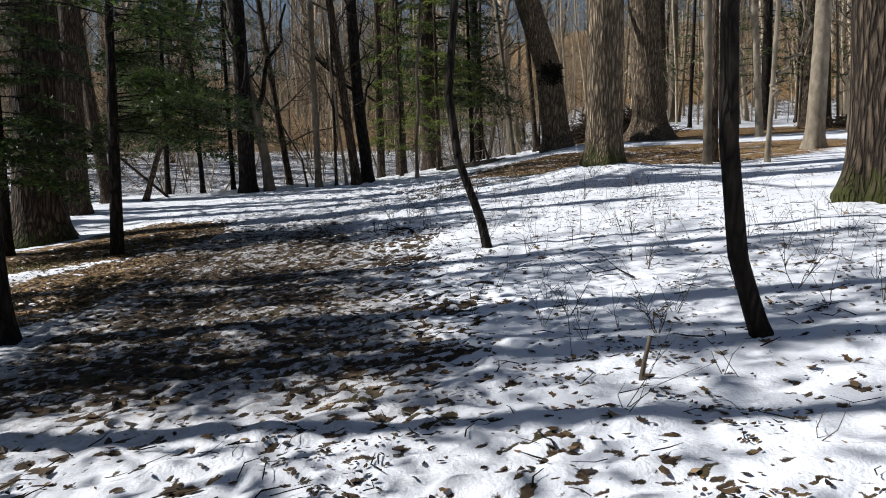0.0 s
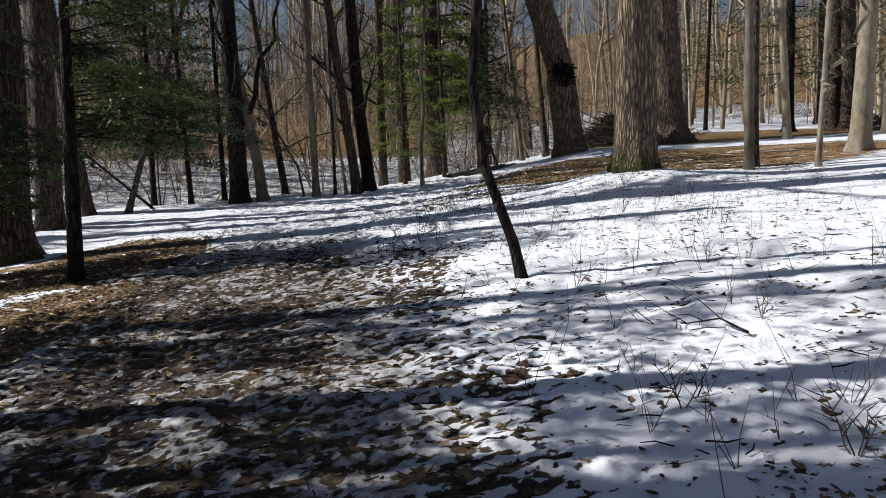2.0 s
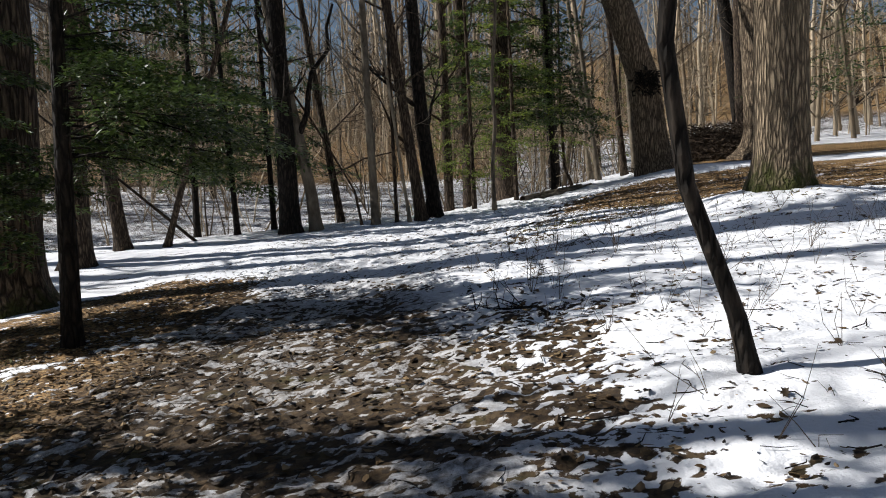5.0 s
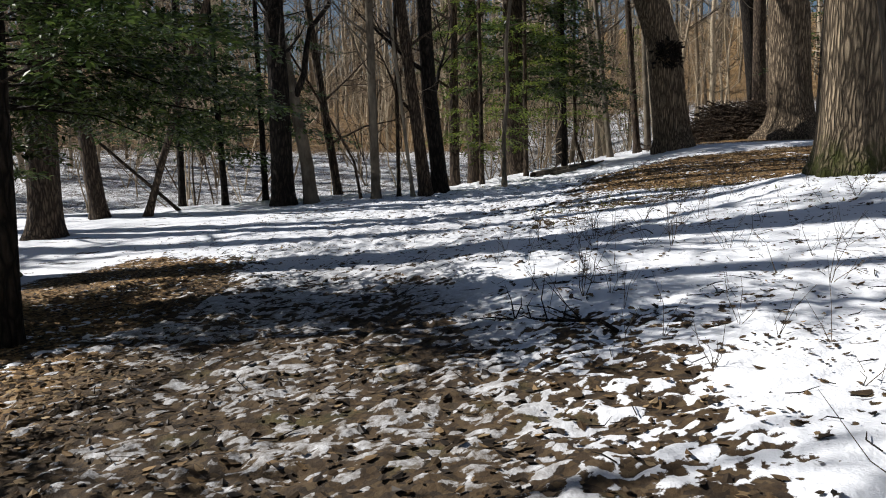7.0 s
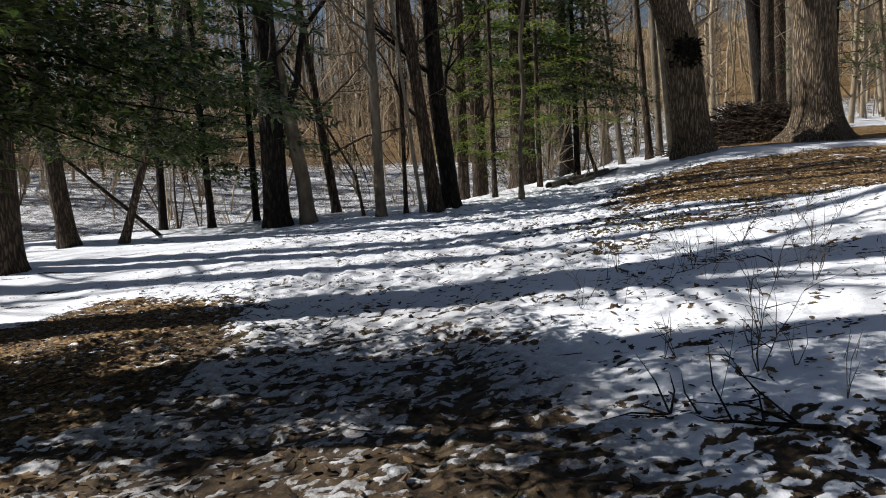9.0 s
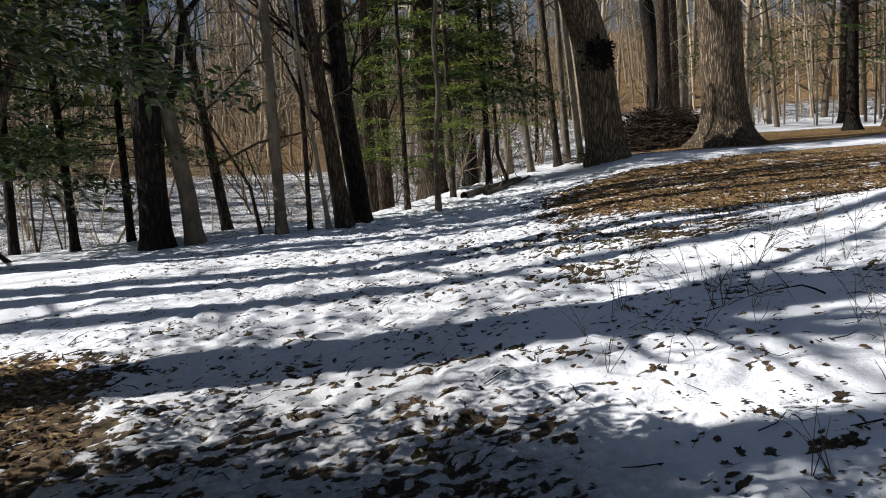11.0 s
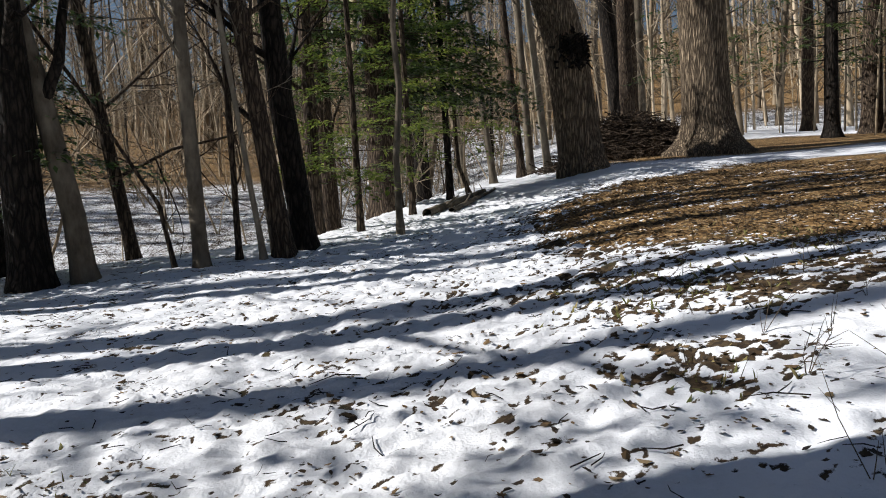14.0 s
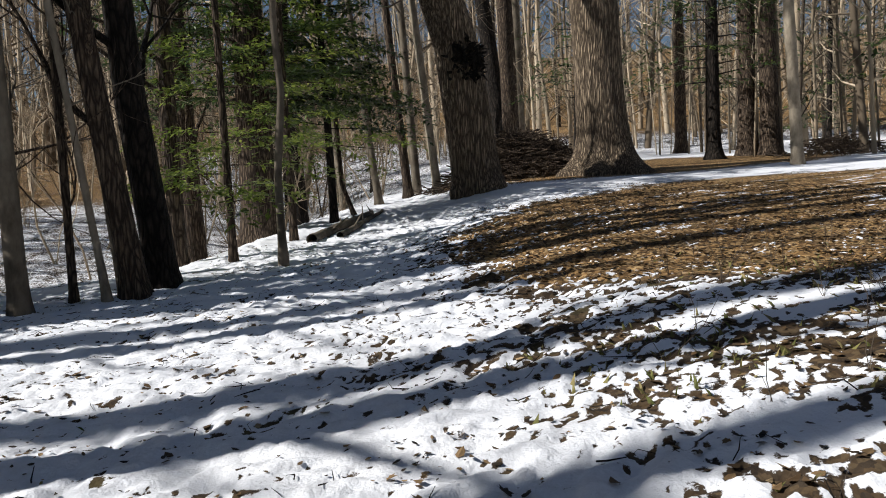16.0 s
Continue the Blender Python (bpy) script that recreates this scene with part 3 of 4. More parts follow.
tree("young_tree", -1.55, 27.2, 0.06, GREY, "thin wavy smooth grey stem", 10, 0.0, ((0, 0), (1.2, -0.03), (2.4, 0.06), (3.6, -0.02), (5, 0.1), (10, 0.3)), seed=36, first=4, limbs=6, length=1.4, depth=1, sink=-0.15)
tree("leaning_dead_tree", -9.8, 25.0, 0.07, BROWN, "bare trunk fallen aslant over the hollow", 4.2, -1.2, seed=37, limbs=3, first=2, length=0.8, depth=1, flare=0.1)

# dim trunks further up the slope
tree("tree", 11.53, 48.0, 0.42, DARK, "dark leaning trunk on the slope", 18, -0.15, seed=40, first=9, length=4)
tree("tree", 12.86, 50.0, 0.37, BROWN, "brown trunk on the slope", 18, -0.04, seed=41, first=9, length=4)
tree("tree", 17.5, 39.0, 0.37, BROWN, "stout brown trunk with broken bark", 18, -0.03, seed=42, first=9, length=4, n=24, ridge=0.02)
tree("tree", 17.85, 38.2, 0.35, BROWN, "stout brown trunk with a scarred foot", 18, -0.06, seed=43, first=9, length=4, n=24, ridge=0.02)
tree("tree", 10.9, 46.0, 0.34, BROWN, "brown trunk on the slope", 18, -0.04, seed=44, first=9, length=4)
tree("tree", 14.2, 52.0, 0.3, GREY, "grey trunk far up the slope", 18, -0.03, seed=45, first=9, length=4)
tree("tree", 20.5, 47.0, 0.3, BROWN, "brown trunk far up the slope", 18, -0.03, seed=46, first=9, length=4)
tree("tree", 16.0, 27.5, 0.28, DARK, "dark trunk with ivy beside the path", 16, -0.02, seed=47, first=7, length=4)
tree("tree", 15.2, 30.0, 0.2, GREY, "grey trunk on the snowy slope", 16, -0.02, seed=48, first=7, length=4)

# conifers
hemlock(-5.87, 12.7, 0.115, "dark hemlock with broad drooping green boughs over litter", 6.4, 0.025, 2.15, 2.6, 58, 1, dense=1.7, sink=0.08, blade=0.075, wide=(0.7, 1.5))
hemlock(-4.15, 6.5, 0.18, "dark conifer trunk at the path's edge", 12, -0.03, 3.0, 2.0, 50, 2, dense=0.8)
hemlock(-8.6, 14.0, 0.10, "shaggy hemlock with low hanging boughs", 6.5, 0.0, 1.4, 2.4, 62, 3, dense=1.7, blade=0.1)
hemlock(-1.25, 33.0, 0.41, "stout hemlock with sunlit green boughs", 19, -0.03, 3.0, 3.6, 90, 4, mat=BROWN, dense=0.9, blade=0.16)
hemlock(-2.2, 28.3, 0.07, "young hemlock with bright green sprays", 10, -0.03, 0.9, 1.9, 46, 5, needles=NEEDLE_SUNLIT, mat=BROWN, dense=1.1, blade=0.11)
hemlock(-0.9, 30.5, 0.08, "slender hemlock with sparse sunlit sprays", 11, -0.03, 1.6, 2.1, 40, 15, needles=NEEDLE_SUNLIT, mat=BROWN, dense=0.95, blade=0.12)
hemlock(0.5, 33.5, 0.10, "dark green hemlock by the bank", 10, -0.04, 2.2, 2.4, 60, 6, dense=0.95, blade=0.14)
hemlock(-8.2, 27.0, 0.09, "shaded hemlock over the hollow", 10, -0.03, 1.8, 2.6, 60, 7, dense=0.95, blade=0.14)
hemlock(-10.4, 26.5, 0.10, "shaded hemlock over the hollow", 10, 0.0, 1.6, 2.6, 60, 8, dense=0.95, blade=0.14)
hemlock(14.8, 37.6, 0.25, "black-barked hemlock with dark green boughs", 16, -0.03, 2.6, 3.4, 60, 9, dense=0.5, blade=0.18, flare=0.7)
hemlock(13.0, 44.0, 0.12, "dark green hemlock on the slope", 13, 0.0, 2.5, 2.8, 50, 10, dense=0.45, blade=0.2)
hemlock(22.5, 40.0, 0.12, "dark green hemlock on the slope", 12, 0.0, 0.8, 2.6, 50, 11, dense=0.45, blade=0.2)
hemlock(18.5, 33.0, 0.12, "dark green hemlock on the slope", 12, 0.0, 2.4, 2.8, 50, 12, dense=0.45, blade=0.2)
hemlock(1.0, 45.0, 0.12, "dark green hemlock in the woods", 13, 0.0, 1.6, 2.4, 50, 13, dense=0.45, blade=0.2)
hemlock(4.6, 46.0, 0.10, "small green hemlock in the woods", 6, 0.0, 0.5, 1.6, 40, 14, needles=NEEDLE_SUNLIT, dense=0.45, blade=0.18)

# trees beside and behind the walk, whose shadows fall across the snow
for k, (x, y, r, h) in enumerate(((-13.5, 15.0, 0.3, 15), (-17.5, 22.6, 0.38, 22), (-11.5, 9.9, 0.25, 14), (-14.0, 6.4, 0.3, 15), (-9.0, 2.3, 0.25, 14), (-19, 25.4, 0.36, 24), (-7.0, -3.0, 0.3, 15), (-18, 20.4, 0.36, 22), (-20.5, 28.0, 0.36, 24), (3.5, -4.0, 0.3, 15))):
    tree("tree", x, y, r, BROWN, "tall bare tree among the snow", h, 0.0, seed=60 + k, first=5, limbs=12, length=3.6, depth=2, kids=4)
hemlock(-9.2, 6.2, 0.15, "tall hemlock that shades the path", 12, 0.0, 3.4, 2.2, 70, 20, dense=1.0, blade=0.14)
hemlock(-7.6, 8.7, 0.13, "tall hemlock that shades the path", 11, 0.0, 2.2, 1.9, 84, 26, dense=1.25, blade=0.12)
hemlock(-13.2, 17.6, 0.16, "tall hemlock that shades the path", 17, 0.0, 6.5, 2.8, 60, 27, dense=0.5, blade=0.2)
hemlock(-12.0, 14.6, 0.15, "tall hemlock that shades the path", 13, 0.0, 4.5, 2.0, 24, 24, dense=0.4, blade=0.16)
hemlock(-6.6, 4.3, 0.15, "tall hemlock that shades the path", 11, 0.0, 2.6, 2.4, 40, 23, dense=0.45, blade=0.2)


# ---- burl, fork, brush pile ----
def burl():
    g = Geo()
    rnd = np.random.default_rng(5)
    c = burl_axis(3.2)
    for i in range(160):
        a = rnd.normal(-1.45, 0.45)
        p = c + np.array([0.56 * math.cos(a), 0.56 * math.sin(a), rnd.normal(0, 0.22)])
        d = np.array([math.cos(a), math.sin(a), rnd.normal(0.1, 0.5)]) * rnd.uniform(0.08, 0.2)
        g.tube([p - np.array([math.cos(a), math.sin(a), 0]) * 0.2, p + d * 0.5 + rnd.normal(0, 0.04, 3), p + d + rnd.normal(0, 0.06, 3)], [0.05, 0.035, 0.012], 5)
    part("burl", g, DARK, burl_oak, "dark knotty burl")


burl()


def fork(base, start, tip, r0, mat):
    g = Geo()
    s, t = np.array(start), np.array(tip)
    k = np.linspace(0, 1, 7)[:, None]
    pts = s + (t - s) * k + np.concatenate([np.zeros((1, 3)), np.random.default_rng(3).normal(0, 0.06, (6, 3))])
    g.tube(pts, np.linspace(r0, r0 * 0.4, 7), 8)
    part("branch", g, mat, base)


fork(lean_grey, lean_axis(2.6), lean_axis(2.6) + np.array([1.1, 0.1, 3.6]), 0.09, DARK)


def brush_pile(x, y, wide, deep, high, count, seed):
    g = Geo()
    rnd = np.random.default_rng(seed)
    z0 = ground_z(x, y)
    for i in range(count):
        u, v = rnd.normal(0, 0.42, 2)
        top = high * math.exp(-(u * u + v * v) * 1.6)
        p = np.array([u * wide, v * deep, rnd.uniform(0.0, top)])
        p[2] += ground_z(x + p[0], y + p[1]) - z0
        a = rnd.uniform(0, math.pi)
        L = rnd.uniform(0.5, 1.7)
        d = np.array([math.cos(a), math.sin(a) * 0.7, rnd.normal(0, 0.22)]) * L
        r = rnd.uniform(0.005, 0.022)
        g.tube([p - d / 2, p + rnd.normal(0, 0.08, 3), p + d / 2 + rnd.normal(0, 0.05, 3)], [r, r * 0.9, r * 0.5], 4)
    ob = part("brush_pile", g, BROWN)
    ob.location = (x, y, z0)
    tagged(ob, "low heap of cut brown branches and brushwood", "brush pile", kind="stuff")


fork(bent_tree, bent_axis(1.55), bent_axis(1.55) + np.array([0.12, 0, 0.55]), 0.055, PALE)
fork(bent_tree, bent_axis(1.55) + np.array([0.12, 0, 0.5]), bent_axis(1.55) + np.array([0.62, 0, 1.25]), 0.048, PALE)
fork(bent_tree, bent_axis(1.55) + np.array([0.6, 0, 1.2]), bent_axis(1.55) + np.array([0.85, 0.1, 3.2]), 0.042, PALE)
brush_pile(6.7, 36.6, 2.1, 1.5, 1.35, 1700, 1)
brush_pile(8.6, 39.5, 2.4, 1.5, 1.3, 1200, 2)
brush_pile(18.0, 35.2, 2.2, 1.2, 0.7, 350, 3)


# ---- woods in the distance ----
def far_woods():
    g = Geo()
    rnd = np.random.default_rng(11)
    made = 0
    while made < 950:
        a = rnd.uniform(-0.95, 1.05)
        dist = 26 + 75 * rnd.random() ** 0.9
        x, y = -2 + dist * math.sin(a), 16 + dist * math.cos(a)
        near_bank = y < 44 and -14 < x < 16
        if near_bank or (x < -12 and y < 27) or math.hypot(x - path_x(y), 0) < 1.6:
            continue
        z = ground_z(x, y) - 0.2
        h = rnd.uniform(8, 16)
        r = rnd.choice([0.03, 0.05, 0.08, 0.14, 0.22], p=[0.18, 0.24, 0.26, 0.2, 0.12])
        lean, l2 = rnd.normal(-0.04, 0.06), rnd.normal(0, 0.05)
        k = np.linspace(0, 1, 5)
        pts = np.stack([x + lean * h * k + 0.1 * np.sin(k * 9 + a), y + l2 * h * k, z + h * k], -1)
        g.tube(pts, r * (1 - 0.6 * k), 5 if r < 0.1 else 8)
        for q in range(20 if r < 0.1 else 24):
            f = rnd.uniform(0.12, 0.95)
            p = pts[0] + (pts[-1] - pts[0]) * f
            b = rnd.uniform(0, 2 * math.pi)
            d = np.array([math.cos(b), math.sin(b), rnd.uniform(0.2, 1.1)])
            L = rnd.uniform(0.8, 2.6)
            e = p + d * L * 0.5 + rnd.normal(0, 0.1, 3)
            t = p + d * L + rnd.normal(0, 0.2, 3) + np.array([0, 0, 0.2])
            g.tube([p, e, t], [r * 0.3 + 0.006, r * 0.2 + 0.004, 0.004], 3, False)
            for w in range(2):
                o = p + (t - p) * rnd.uniform(0.3, 0.9)
                g.tube([o, o + rnd.normal(0, 0.4, 3) + d * 0.4], [0.007, 0.003], 3, False)
        made += 1
    ob = part("far_woods", g, FARWOOD)
    tagged(ob, "bare brown woods of thin trunks in the distance", "woods", kind="stuff")


def unseen_woods():
    """Tall bare trees, unseen, added beside and behind the walk to block low skylight."""
    g = Geo()
    rnd = np.random.default_rng(14)
    for i in range(420):
        a = rnd.uniform(1.1, 5.3)
        dist = 24 + 45 * rnd.random()
        x, y = -2 + dist * math.sin(a), 10 + dist * math.cos(a)
        z, h, r = ground_z(x, y) - 0.2, rnd.uniform(11, 17), rnd.uniform(0.08, 0.26)
        k = np.linspace(0, 1, 4)
        pts = np.stack([x + rnd.normal(0, 0.04) * h * k, y + rnd.normal(0, 0.04) * h * k, z + h * k], -1)
        g.tube(pts, r * (1 - 0.6 * k), 6)
        for q in range(22):
            p = pts[0] + (pts[-1] - pts[0]) * rnd.uniform(0.25, 0.97)
            b = rnd.uniform(0, 2 * math.pi)
            d = np.array([math.cos(b), math.sin(b), rnd.uniform(0.2, 1.0)])
            L = rnd.uniform(1.2, 3.4)
            g.tube([p, p + d * L * 0.5 + rnd.normal(0, 0.12, 3), p + d * L + rnd.normal(0, 0.25, 3)], [r * 0.3, r * 0.2, 0.008], 3, False)
    tagged(part("woods", g, FARWOOD), "unseen bare brown trees added round the clearing to block skylight", "woods", kind="stuff")


def thicket():
    """Bare undergrowth in the hollow and up the far slope."""
    g = Geo()
    rnd = np.random.default_rng(12)
    for i in range(420):
        a = rnd.uniform(-0.8, 0.8)
        dist = 22 + 55 * rnd.random()
        x, y = -4 + dist * math.sin(a), 18 + dist * math.cos(a)
        crest = 29 + 0.33 * (x + 3) if x < -3 else 29 + 1.6 * (x + 3)
        if y < crest + 1 or (x > 5 and y < 44):
            continue
        z = ground_z(x, y) - 0.1
        for s in range(6):
            d = np.array([rnd.normal(0, 0.35), rnd.normal(0, 0.35), 1.0])
            L = rnd.uniform(0.7, 2.4)
            p = np.array([x, y, z]) + rnd.normal(0, 0.12, 3) * (1, 1, 0)
            m = p + d * L * 0.5
            t = p + d * L + rnd.normal(0, 0.2, 3)
            g.tube([p, m, t], [0.012, 0.009, 0.004], 3, False)
            for w in range(3):
                o = m + (t - m) * rnd.random()
                g.tube([o, o + rnd.normal(0, 0.22, 3) + d * 0.25], [0.006, 0.003], 3, False)
    for i in range(120):
        x = rnd.uniform(-26, 13)
        crest = 29.5 + 0.33 * (x + 3) if x < -3 else 29.5 + 1.6 * (x + 3)
        y = crest + 1 + 17 * rnd.random()
        if x > 3 and y < 41:
            continue
        z = ground_z(x, y) - 0.1
        for s in range(rnd.integers(1, 4)):
            limb(g, (x, y, z), (rnd.normal(-0.1, 0.3), rnd.normal(0, 0.2), 1.2), rnd.uniform(3, 7), rnd.uniform(0.018, 0.04), rnd, 2, 4, 0.04, 6)
    ob = part("thicket", g, FARWOOD)
    tagged(ob, "bare brown undergrowth in the hollow", "undergrowth", kind="stuff")


far_woods()
unseen_woods()
thicket()


# ---- litter, twigs, weeds ----
def leaf_litter():
    dry, wet = Geo(), Geo()
    rnd = np.random.default_rng(21)
    n = 230000
    y = 2.3 + 28 * rnd.random(n) ** 1.25
    x = rnd.uniform(-8, 7.5, n)
    b = bare(x, y)
    w = worn(x, y)
    clump = fbm(x / 0.35, y / 0.35, 77, 3)
    keep = rnd.random(n) < np.where(w > 0.5, 0.24 + 0.3 * step(0.7, 0.9, b), 0.025 + 0.30 * step(0.60, 0.70, clump))
    x, y, w = x[keep], y[keep], w[keep]
    z = surface_z(x, y)
    path = step(2.0, 1.0, np.abs(x - path_x(y) + 0.5)) * step(19, 14, y)
    n = len(x)
    size = rnd.uniform(0.014, 0.044, n) * np.where(w > 0.5, 1.0, 0.6)
    yaw = rnd.uniform(0, 2 * math.pi, n)
    tip = rnd.normal(0, 0.35, (n, 2))
    curl = rnd.uniform(-0.3, 0.6, n)
    isdry = rnd.random(n) < np.where(w > 0.5, 0.85 - 0.6 * path, 0.25)
    for g, sel in ((dry, isdry), (wet, ~isdry)):
        k = int(sel.sum())
        c, s, L = np.cos(yaw[sel]), np.sin(yaw[sel]), size[sel]
        shape = np.array([(-1, 0), (-0.35, 0.55), (0.4, 0.42), (1, 0), (0.4, -0.42), (-0.35, -0.55)])
        lift = np.array([0.6, 0.15, 0.1, 0.7, 0.1, 0.15])
        px = x[sel][:, None] + L[:, None] * (shape[:, 0] * c[:, None] - shape[:, 1] * s[:, None])
        py = y[sel][:, None] + L[:, None] * (shape[:, 0] * s[:, None] + shape[:, 1] * c[:, None])
        pz = z[sel][:, None] + 0.012 + L[:, None] * (lift * curl[sel][:, None] + 0.5 * shape[:, 0] * tip[sel][:, :1] + 0.5 * shape[:, 1] * tip[sel][:, 1:])
        g.v.append(np.stack([px, py, pz], -1).reshape(-1, 3))
        g.f = [q for i in range(k) for q in ((i * 6, i * 6 + 1, i * 6 + 2, i * 6 + 3), (i * 6, i * 6 + 3, i * 6 + 4, i * 6 + 5))]
        g.count = 6 * k
    tagged(part("leaf_litter", dry, LEAF, smooth=False), "scattered dry brown oak leaves on the ground", "leaf litter", kind="stuff")
    tagged(part("leaf_litter", wet, LEAF_DARK, smooth=False), "dark wet leaves melted into the snow", "leaf litter", kind="stuff")


def twigs():
    g = Geo()
    rnd = np.random.default_rng(22)
    for i in range(1900):
        y = 2.5 + 24 * rnd.random() ** 1.2
        x = rnd.uniform(-6.5, 5)
        a = rnd.uniform(0, math.pi)
        L = rnd.uniform(0.04, 0.2) * (2.2 if rnd.random() < 0.06 else 1.0)
        pts = []
        for q in (-0.5, 0.0, 0.5):
            px, py = x + math.cos(a) * L * q + rnd.normal(0, 0.012), y + math.sin(a) * L * q + rnd.normal(0, 0.012)
            pts.append((px, py, float(surface_z(px, py)) + 0.012 + abs(rnd.normal(0, 0.008))))
        r = rnd.uniform(0.0015, 0.004) * (1 + L)
        g.tube(pts, [r, r, r * 0.5], 4)
    tagged(part("twigs", g, DARK), "small dark twigs lying on the snow", "twigs", kind="stuff")


def weeds():
    """Thin bare stems standing out of the snow on the bank."""
    g = Geo()
    rnd = np.random.default_rng(23)
    for i in range(330):
        y = rnd.uniform(2.8, 22)
        x = float(path_x(y)) + rnd.uniform(1.2, 7.5)
        z = float(surface_z(x, y)) - 0.02
        for s in range(rnd.integers(1, 4)):
            d = np.array([rnd.normal(0, 0.35), rnd.normal(0, 0.35), 1.0])
            L = rnd.uniform(0.12, 0.45)
            p = np.array([x, y, z])
            g.tube([p, p + d * L * 0.5 + rnd.normal(0, 0.015, 3), p + d * L + rnd.normal(0, 0.03, 3)], [0.003, 0.0024, 0.0012], 3, False)
            if rnd.random() < 0.5:
                o = p + d * L * 0.55
                g.tube([o, o + d * L * 0.3 + rnd.normal(0, 0.06, 3)], [0.002, 0.001], 3, False)
    tagged(part("weeds", g, TWIG), "thin bare weed stems standing in the snow", "weeds", kind="stuff")


def grass():
    g = Geo()
    rnd = np.random.default_rng(24)
    spots = [(-6.9, 11.6, 0.8, 500), (3.2, 16.9, 0.7, 250), (-0.4, 19.4, 1.0, 300), (1.5, 20.0, 1.5, 350), (-4.6, 17.8, 0.8, 200), (-3.9, 20.1, 0.5, 160), (-0.9, 17.2, 0.6, 120), (5, 15.6, 1.2, 250)]
    for cx, cy, s, count in spots:
        for i in range(count):
            x, y = cx + rnd.normal(0, s * 0.5), cy + rnd.normal(0, s * 0.5)
            if worn(x, y) < 0.5:
                continue
            z = float(surface_z(x, y))
            L = rnd.uniform(0.03, 0.09)
            d = np.array([rnd.normal(0, 0.6), rnd.normal(0, 0.6), 1.0])
            d /= np.linalg.norm(d)
            sd = np.array([d[1], -d[0], 0]) * 0.02 + np.array([0.003, 0, 0])
            p = np.array([x, y, z])
            g.add([p - sd, p + sd, p + d * L * 0.6 + sd * 0.6, p + d * L + np.array([d[0], d[1], -0.2]) * L * 0.4], [(0, 1, 2, 3)])
    tagged(part("grass", g, GRASS, smooth=False), "tufts of yellowed winter grass in thawed patches", "grass", kind="stuff")


leaf_litter()
twigs()
weeds()
grass()


def fallen_branch(x, y, yaw, length, radius, seed, label, shoots=7):
    """A bare branch lying on the snow: a crooked stem and its side twigs, each a part."""
    rnd = np.random.default_rng(seed)
    z0 = float(surface_z(x, y))
    base = tagged(new("fallen_branch"), label, "branch")
    base.location = (x, y, z0)

    def lie(px, py, h):
        return (px, py, float(surface_z(x + px, y + py)) - z0 + h)
    pts, a = [(0.0, 0.0)], yaw
    for i in range(7):
        a += rnd.normal(0, 0.16)
        pts.append((pts[-1][0] + math.cos(a) * length / 7, pts[-1][1] + math.sin(a) * length / 7))
    stem = [lie(px, py, 0.02 + 0.03 * math.sin(i * 0.9)) for i, (px, py) in enumerate(pts)]
    g = Geo()
    g.tube(stem, np.linspace(radius, radius * 0.3, 8), 6)
    part("stem", g, DARK, base)
    for s in range(shoots):
        g = Geo()
        i = rnd.integers(2, 8)
        b = a + rnd.choice([-1, 1]) * rnd.uniform(0.4, 1.1)
        L = length * rnd.uniform(0.2, 0.45)
        p = np.array(stem[i])
        up = rnd.uniform(0.0, 0.7)
        d = np.array([math.cos(b), math.sin(b), up])
        q1, q2 = p + d * L * 0.5 + rnd.normal(0, 0.03, 3), p + d * L + rnd.normal(0, 0.04, 3)
        q1[2], q2[2] = max(q1[2], lie(q1[0], q1[1], 0.01)[2]), max(q2[2], lie(q2[0], q2[1], 0.01)[2])
        g.tube([p, q1, q2], [radius * 0.45, radius * 0.3, 0.0015], 4)
        part("twig", g, DARK, base)


fallen_branch(-0.62, 11.55, 2.35, 1.15, 0.016, 31, "dark fallen branch with forking twigs on snow", 10)
fallen_branch(0.45, 6.9, 2.9, 0.42, 0.016, 33, "short dark stick lying on snow", 2)
fallen_branch(1.7, 6.6, 2.2, 0.8, 0.009, 34, "thin dark branch lying on snow", 6)
fallen_branch(0.3, 15.4, 2.0, 0.7, 0.008, 35, "thin bent twig lying on snow", 5)


def stick(x, y):
    g = Geo()
    g.tube([(0, 0, -0.04), (0.02, 0.01, 0.1), (0.05, 0.02, 0.24)], [0.016, 0.013, 0.01], 6)
    ob = part("stick", g, TWIG)
    ob.location = (x, y, float(surface_z(x, y)))
    tagged(ob, "short broken stick standing upright in snow", "stick")


stick(1.13, 3.85)


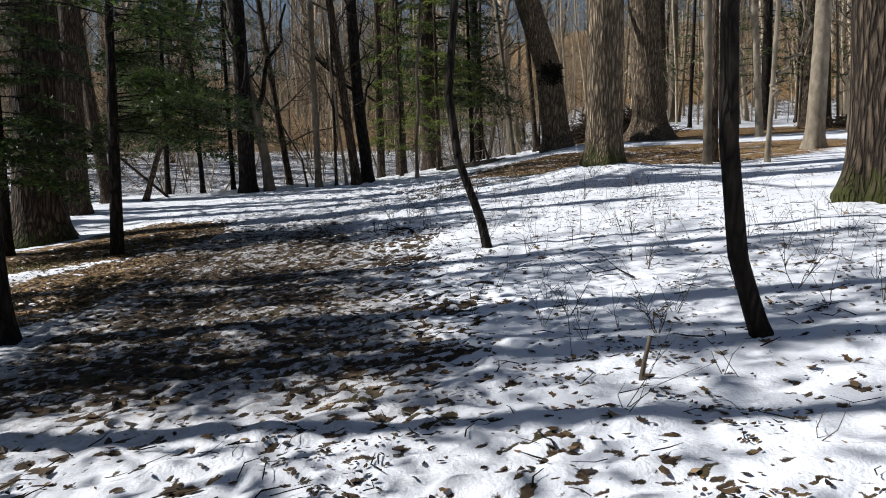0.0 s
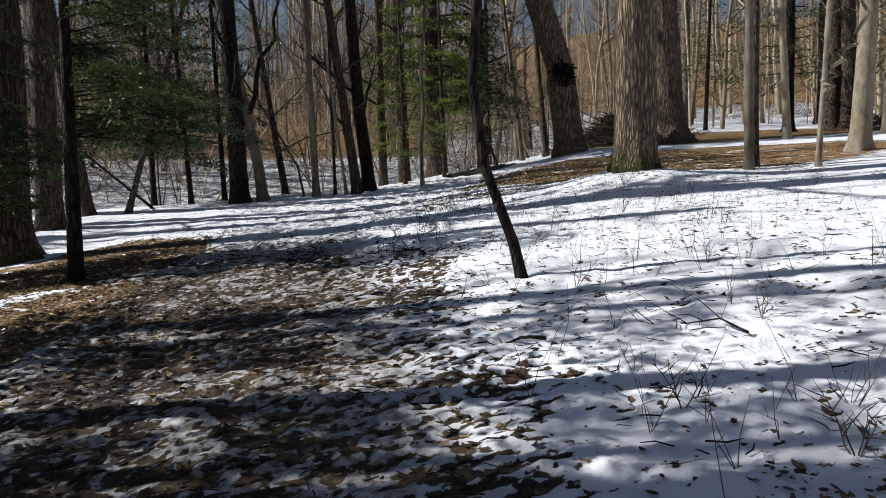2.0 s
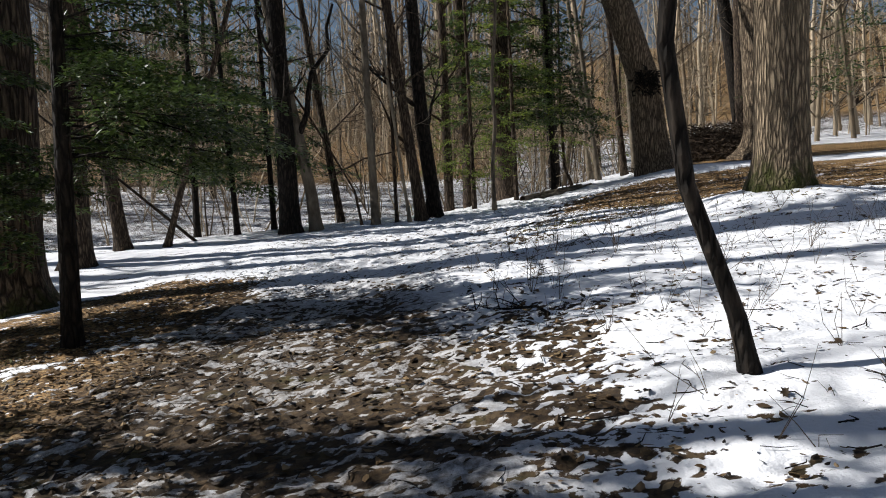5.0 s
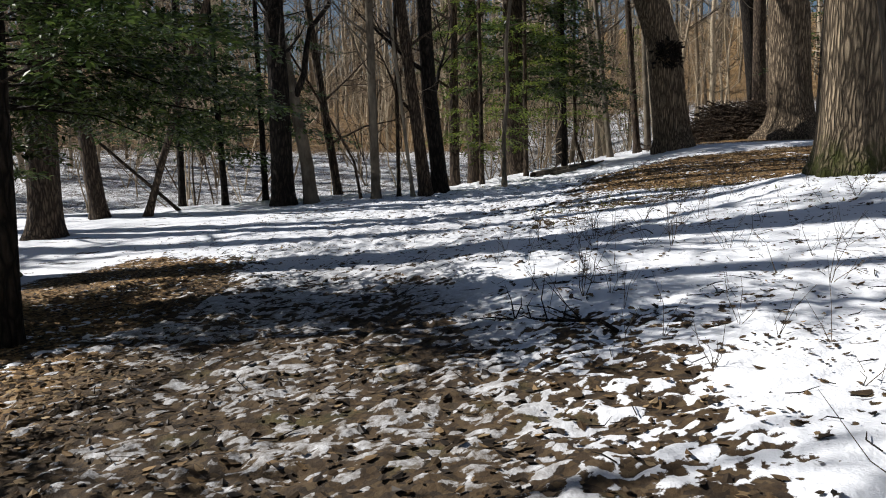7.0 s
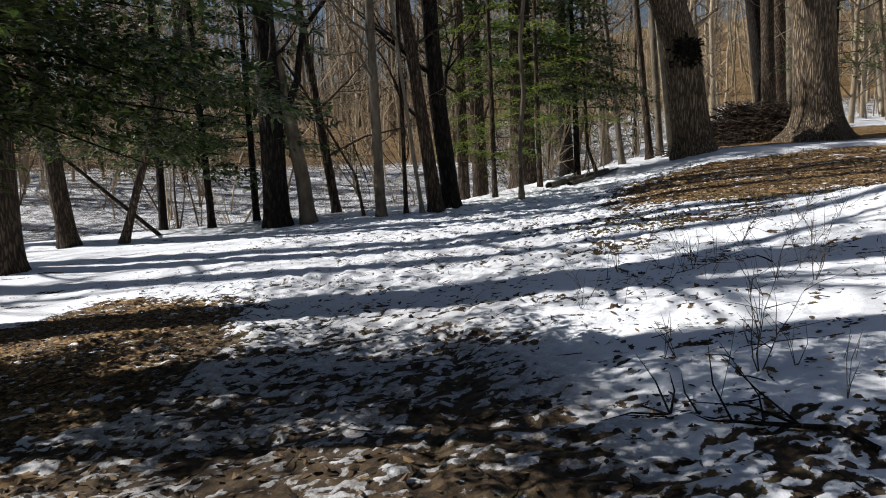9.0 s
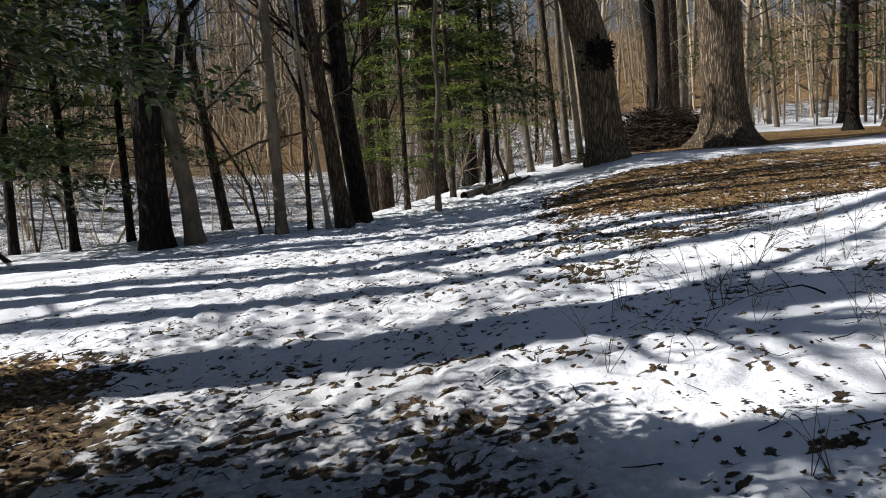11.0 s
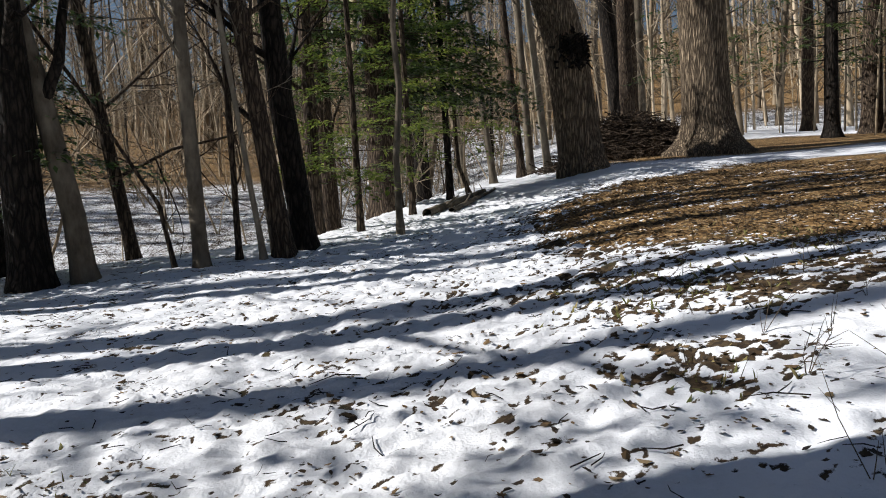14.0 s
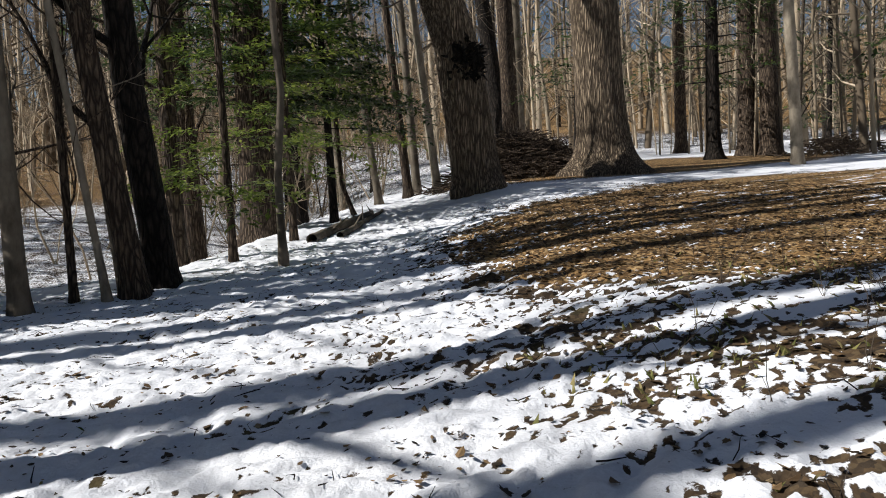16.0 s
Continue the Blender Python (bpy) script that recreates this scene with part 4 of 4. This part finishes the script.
# single leaves nearest the walk, parts of one scatter
def single_leaves():
    base = tagged(new("oak_leaves"), "curled brown oak leaves lying on the snow", "leaves")
    base.location = (0, 6, float(surface_z(0, 6)))
    rnd = np.random.default_rng(41)
    kinds = []
    for k in range(5):
        g = Geo()
        a = np.linspace(0, 2 * math.pi, 15)[:-1]
        r = 1 + 0.28 * np.cos(a * 7 + k)
        px, py = np.cos(a) * r, np.sin(a) * r * 0.52
        pz = (0.25 + 0.1 * k) * py * py + 0.22 * np.sin(px * 2 + k) + 0.3
        g.add(np.concatenate([[[0, 0, 0.12]], np.stack([px, py, pz], -1)]), [(0, i + 1, (i + 1) % 14 + 1) for i in range(14)])
        kinds.append(g.mesh("leaf", LEAF if k < 2 else LEAF_DARK))
    for i in range(290):
        y = rnd.uniform(3.0, 19.0)
        x = float(path_x(y)) + rnd.normal(0.9, 1.3)
        s = rnd.uniform(0.022, 0.042)
        ob = new("leaf", kinds[rnd.integers(0, 5)])
        ob.parent = base
        ob.matrix_local = Matrix.Translation((x, y - 6, float(surface_z(x, y)) - base.location[2] + 0.004)) @ pose(0, 0, 0, rnd.normal(0, 14), rnd.normal(0, 14), rnd.uniform(0, 360)) @ Matrix.Scale(s, 4)


single_leaves()


def fallen_log(x0, y0, x1, y1, radius, label, seed):
    """A barked log lying along the lip of the bank."""
    rnd = np.random.default_rng(seed)
    base = tagged(new("fallen_log"), label, "log")
    z0 = float(surface_z(x0, y0))
    base.location = (x0, y0, z0)
    g = Geo()
    k = np.linspace(0, 1, 14)
    px, py = x0 + (x1 - x0) * k + rnd.normal(0, 0.02, 14), y0 + (y1 - y0) * k + rnd.normal(0, 0.02, 14)
    pz = np.array([float(terrain(a, b)) for a, b in zip(px, py)]) + radius * 0.7
    g.tube(np.stack([px - x0, py - y0, pz - z0], -1), radius * (1 - 0.45 * k) * rnd.uniform(0.9, 1.1, 14), 10)
    part("trunk", g, GREY, base)
    for i in range(3):
        g = Geo()
        q = 3 + 3 * i
        p = np.array([px[q] - x0, py[q] - y0, pz[q] - z0])
        d = np.array([rnd.normal(0, 0.5), rnd.normal(0, 0.5), 1.0]) * rnd.uniform(0.15, 0.4)
        g.tube([p, p + d * 0.6, p + d], [radius * 0.3, radius * 0.22, radius * 0.12], 5)
        part("branch_stub", g, GREY, base)


fallen_log(-0.7, 29.6, 1.5, 34.0, 0.11, "snow-edged fallen log along the bank", 51)
fallen_log(-0.1, 29.9, 2.0, 34.6, 0.07, "thin fallen log lying beside another on the bank", 52)


def shrub(x, y, high, stems, seed):
    """A small bare shrub: thin stems, each with its twigs."""
    rnd = np.random.default_rng(seed)
    base = tagged(new("bare_shrub"), "small leafless shrub with thin dark twigs in snow", "shrub", "bare shrubs on the bank")
    base.location = (x, y, float(surface_z(x, y)))
    for s in range(stems):
        g = Geo()
        d = np.array([rnd.normal(0, 0.4), rnd.normal(0, 0.3), 1.0])
        limb(g, (0, 0, -0.03), d, high * rnd.uniform(0.6, 1.0), 0.0045, rnd, 1, 4, 0.06, 5)
        part("stem", g, TWIG, base)


for k, (x, y, h, s) in enumerate(((1.45, 4.75, 0.5, 4), (0.95, 5.4, 0.55, 3), (2.7, 5.6, 0.6, 3), (1.9, 6.9, 0.5, 3), (0.9, 8.6, 0.5, 3), (2.2, 9.0, 0.5, 3), (-0.75, 12.6, 0.9, 4), (1.1, 12.4, 0.6, 3), (2.3, 13.4, 0.7, 4),
                                (0.35, 14.6, 0.9, 3), (-0.35, 15.6, 0.7, 3), (0.4, 16.6, 0.8, 4), (1.3, 17.3, 0.6, 3), (-0.5, 17.1, 0.5, 3), (2.9, 16.2, 0.6, 4), (1.8, 19.2, 0.6, 3))):
    shrub(x, y, h * 0.75, s, 200 + k)
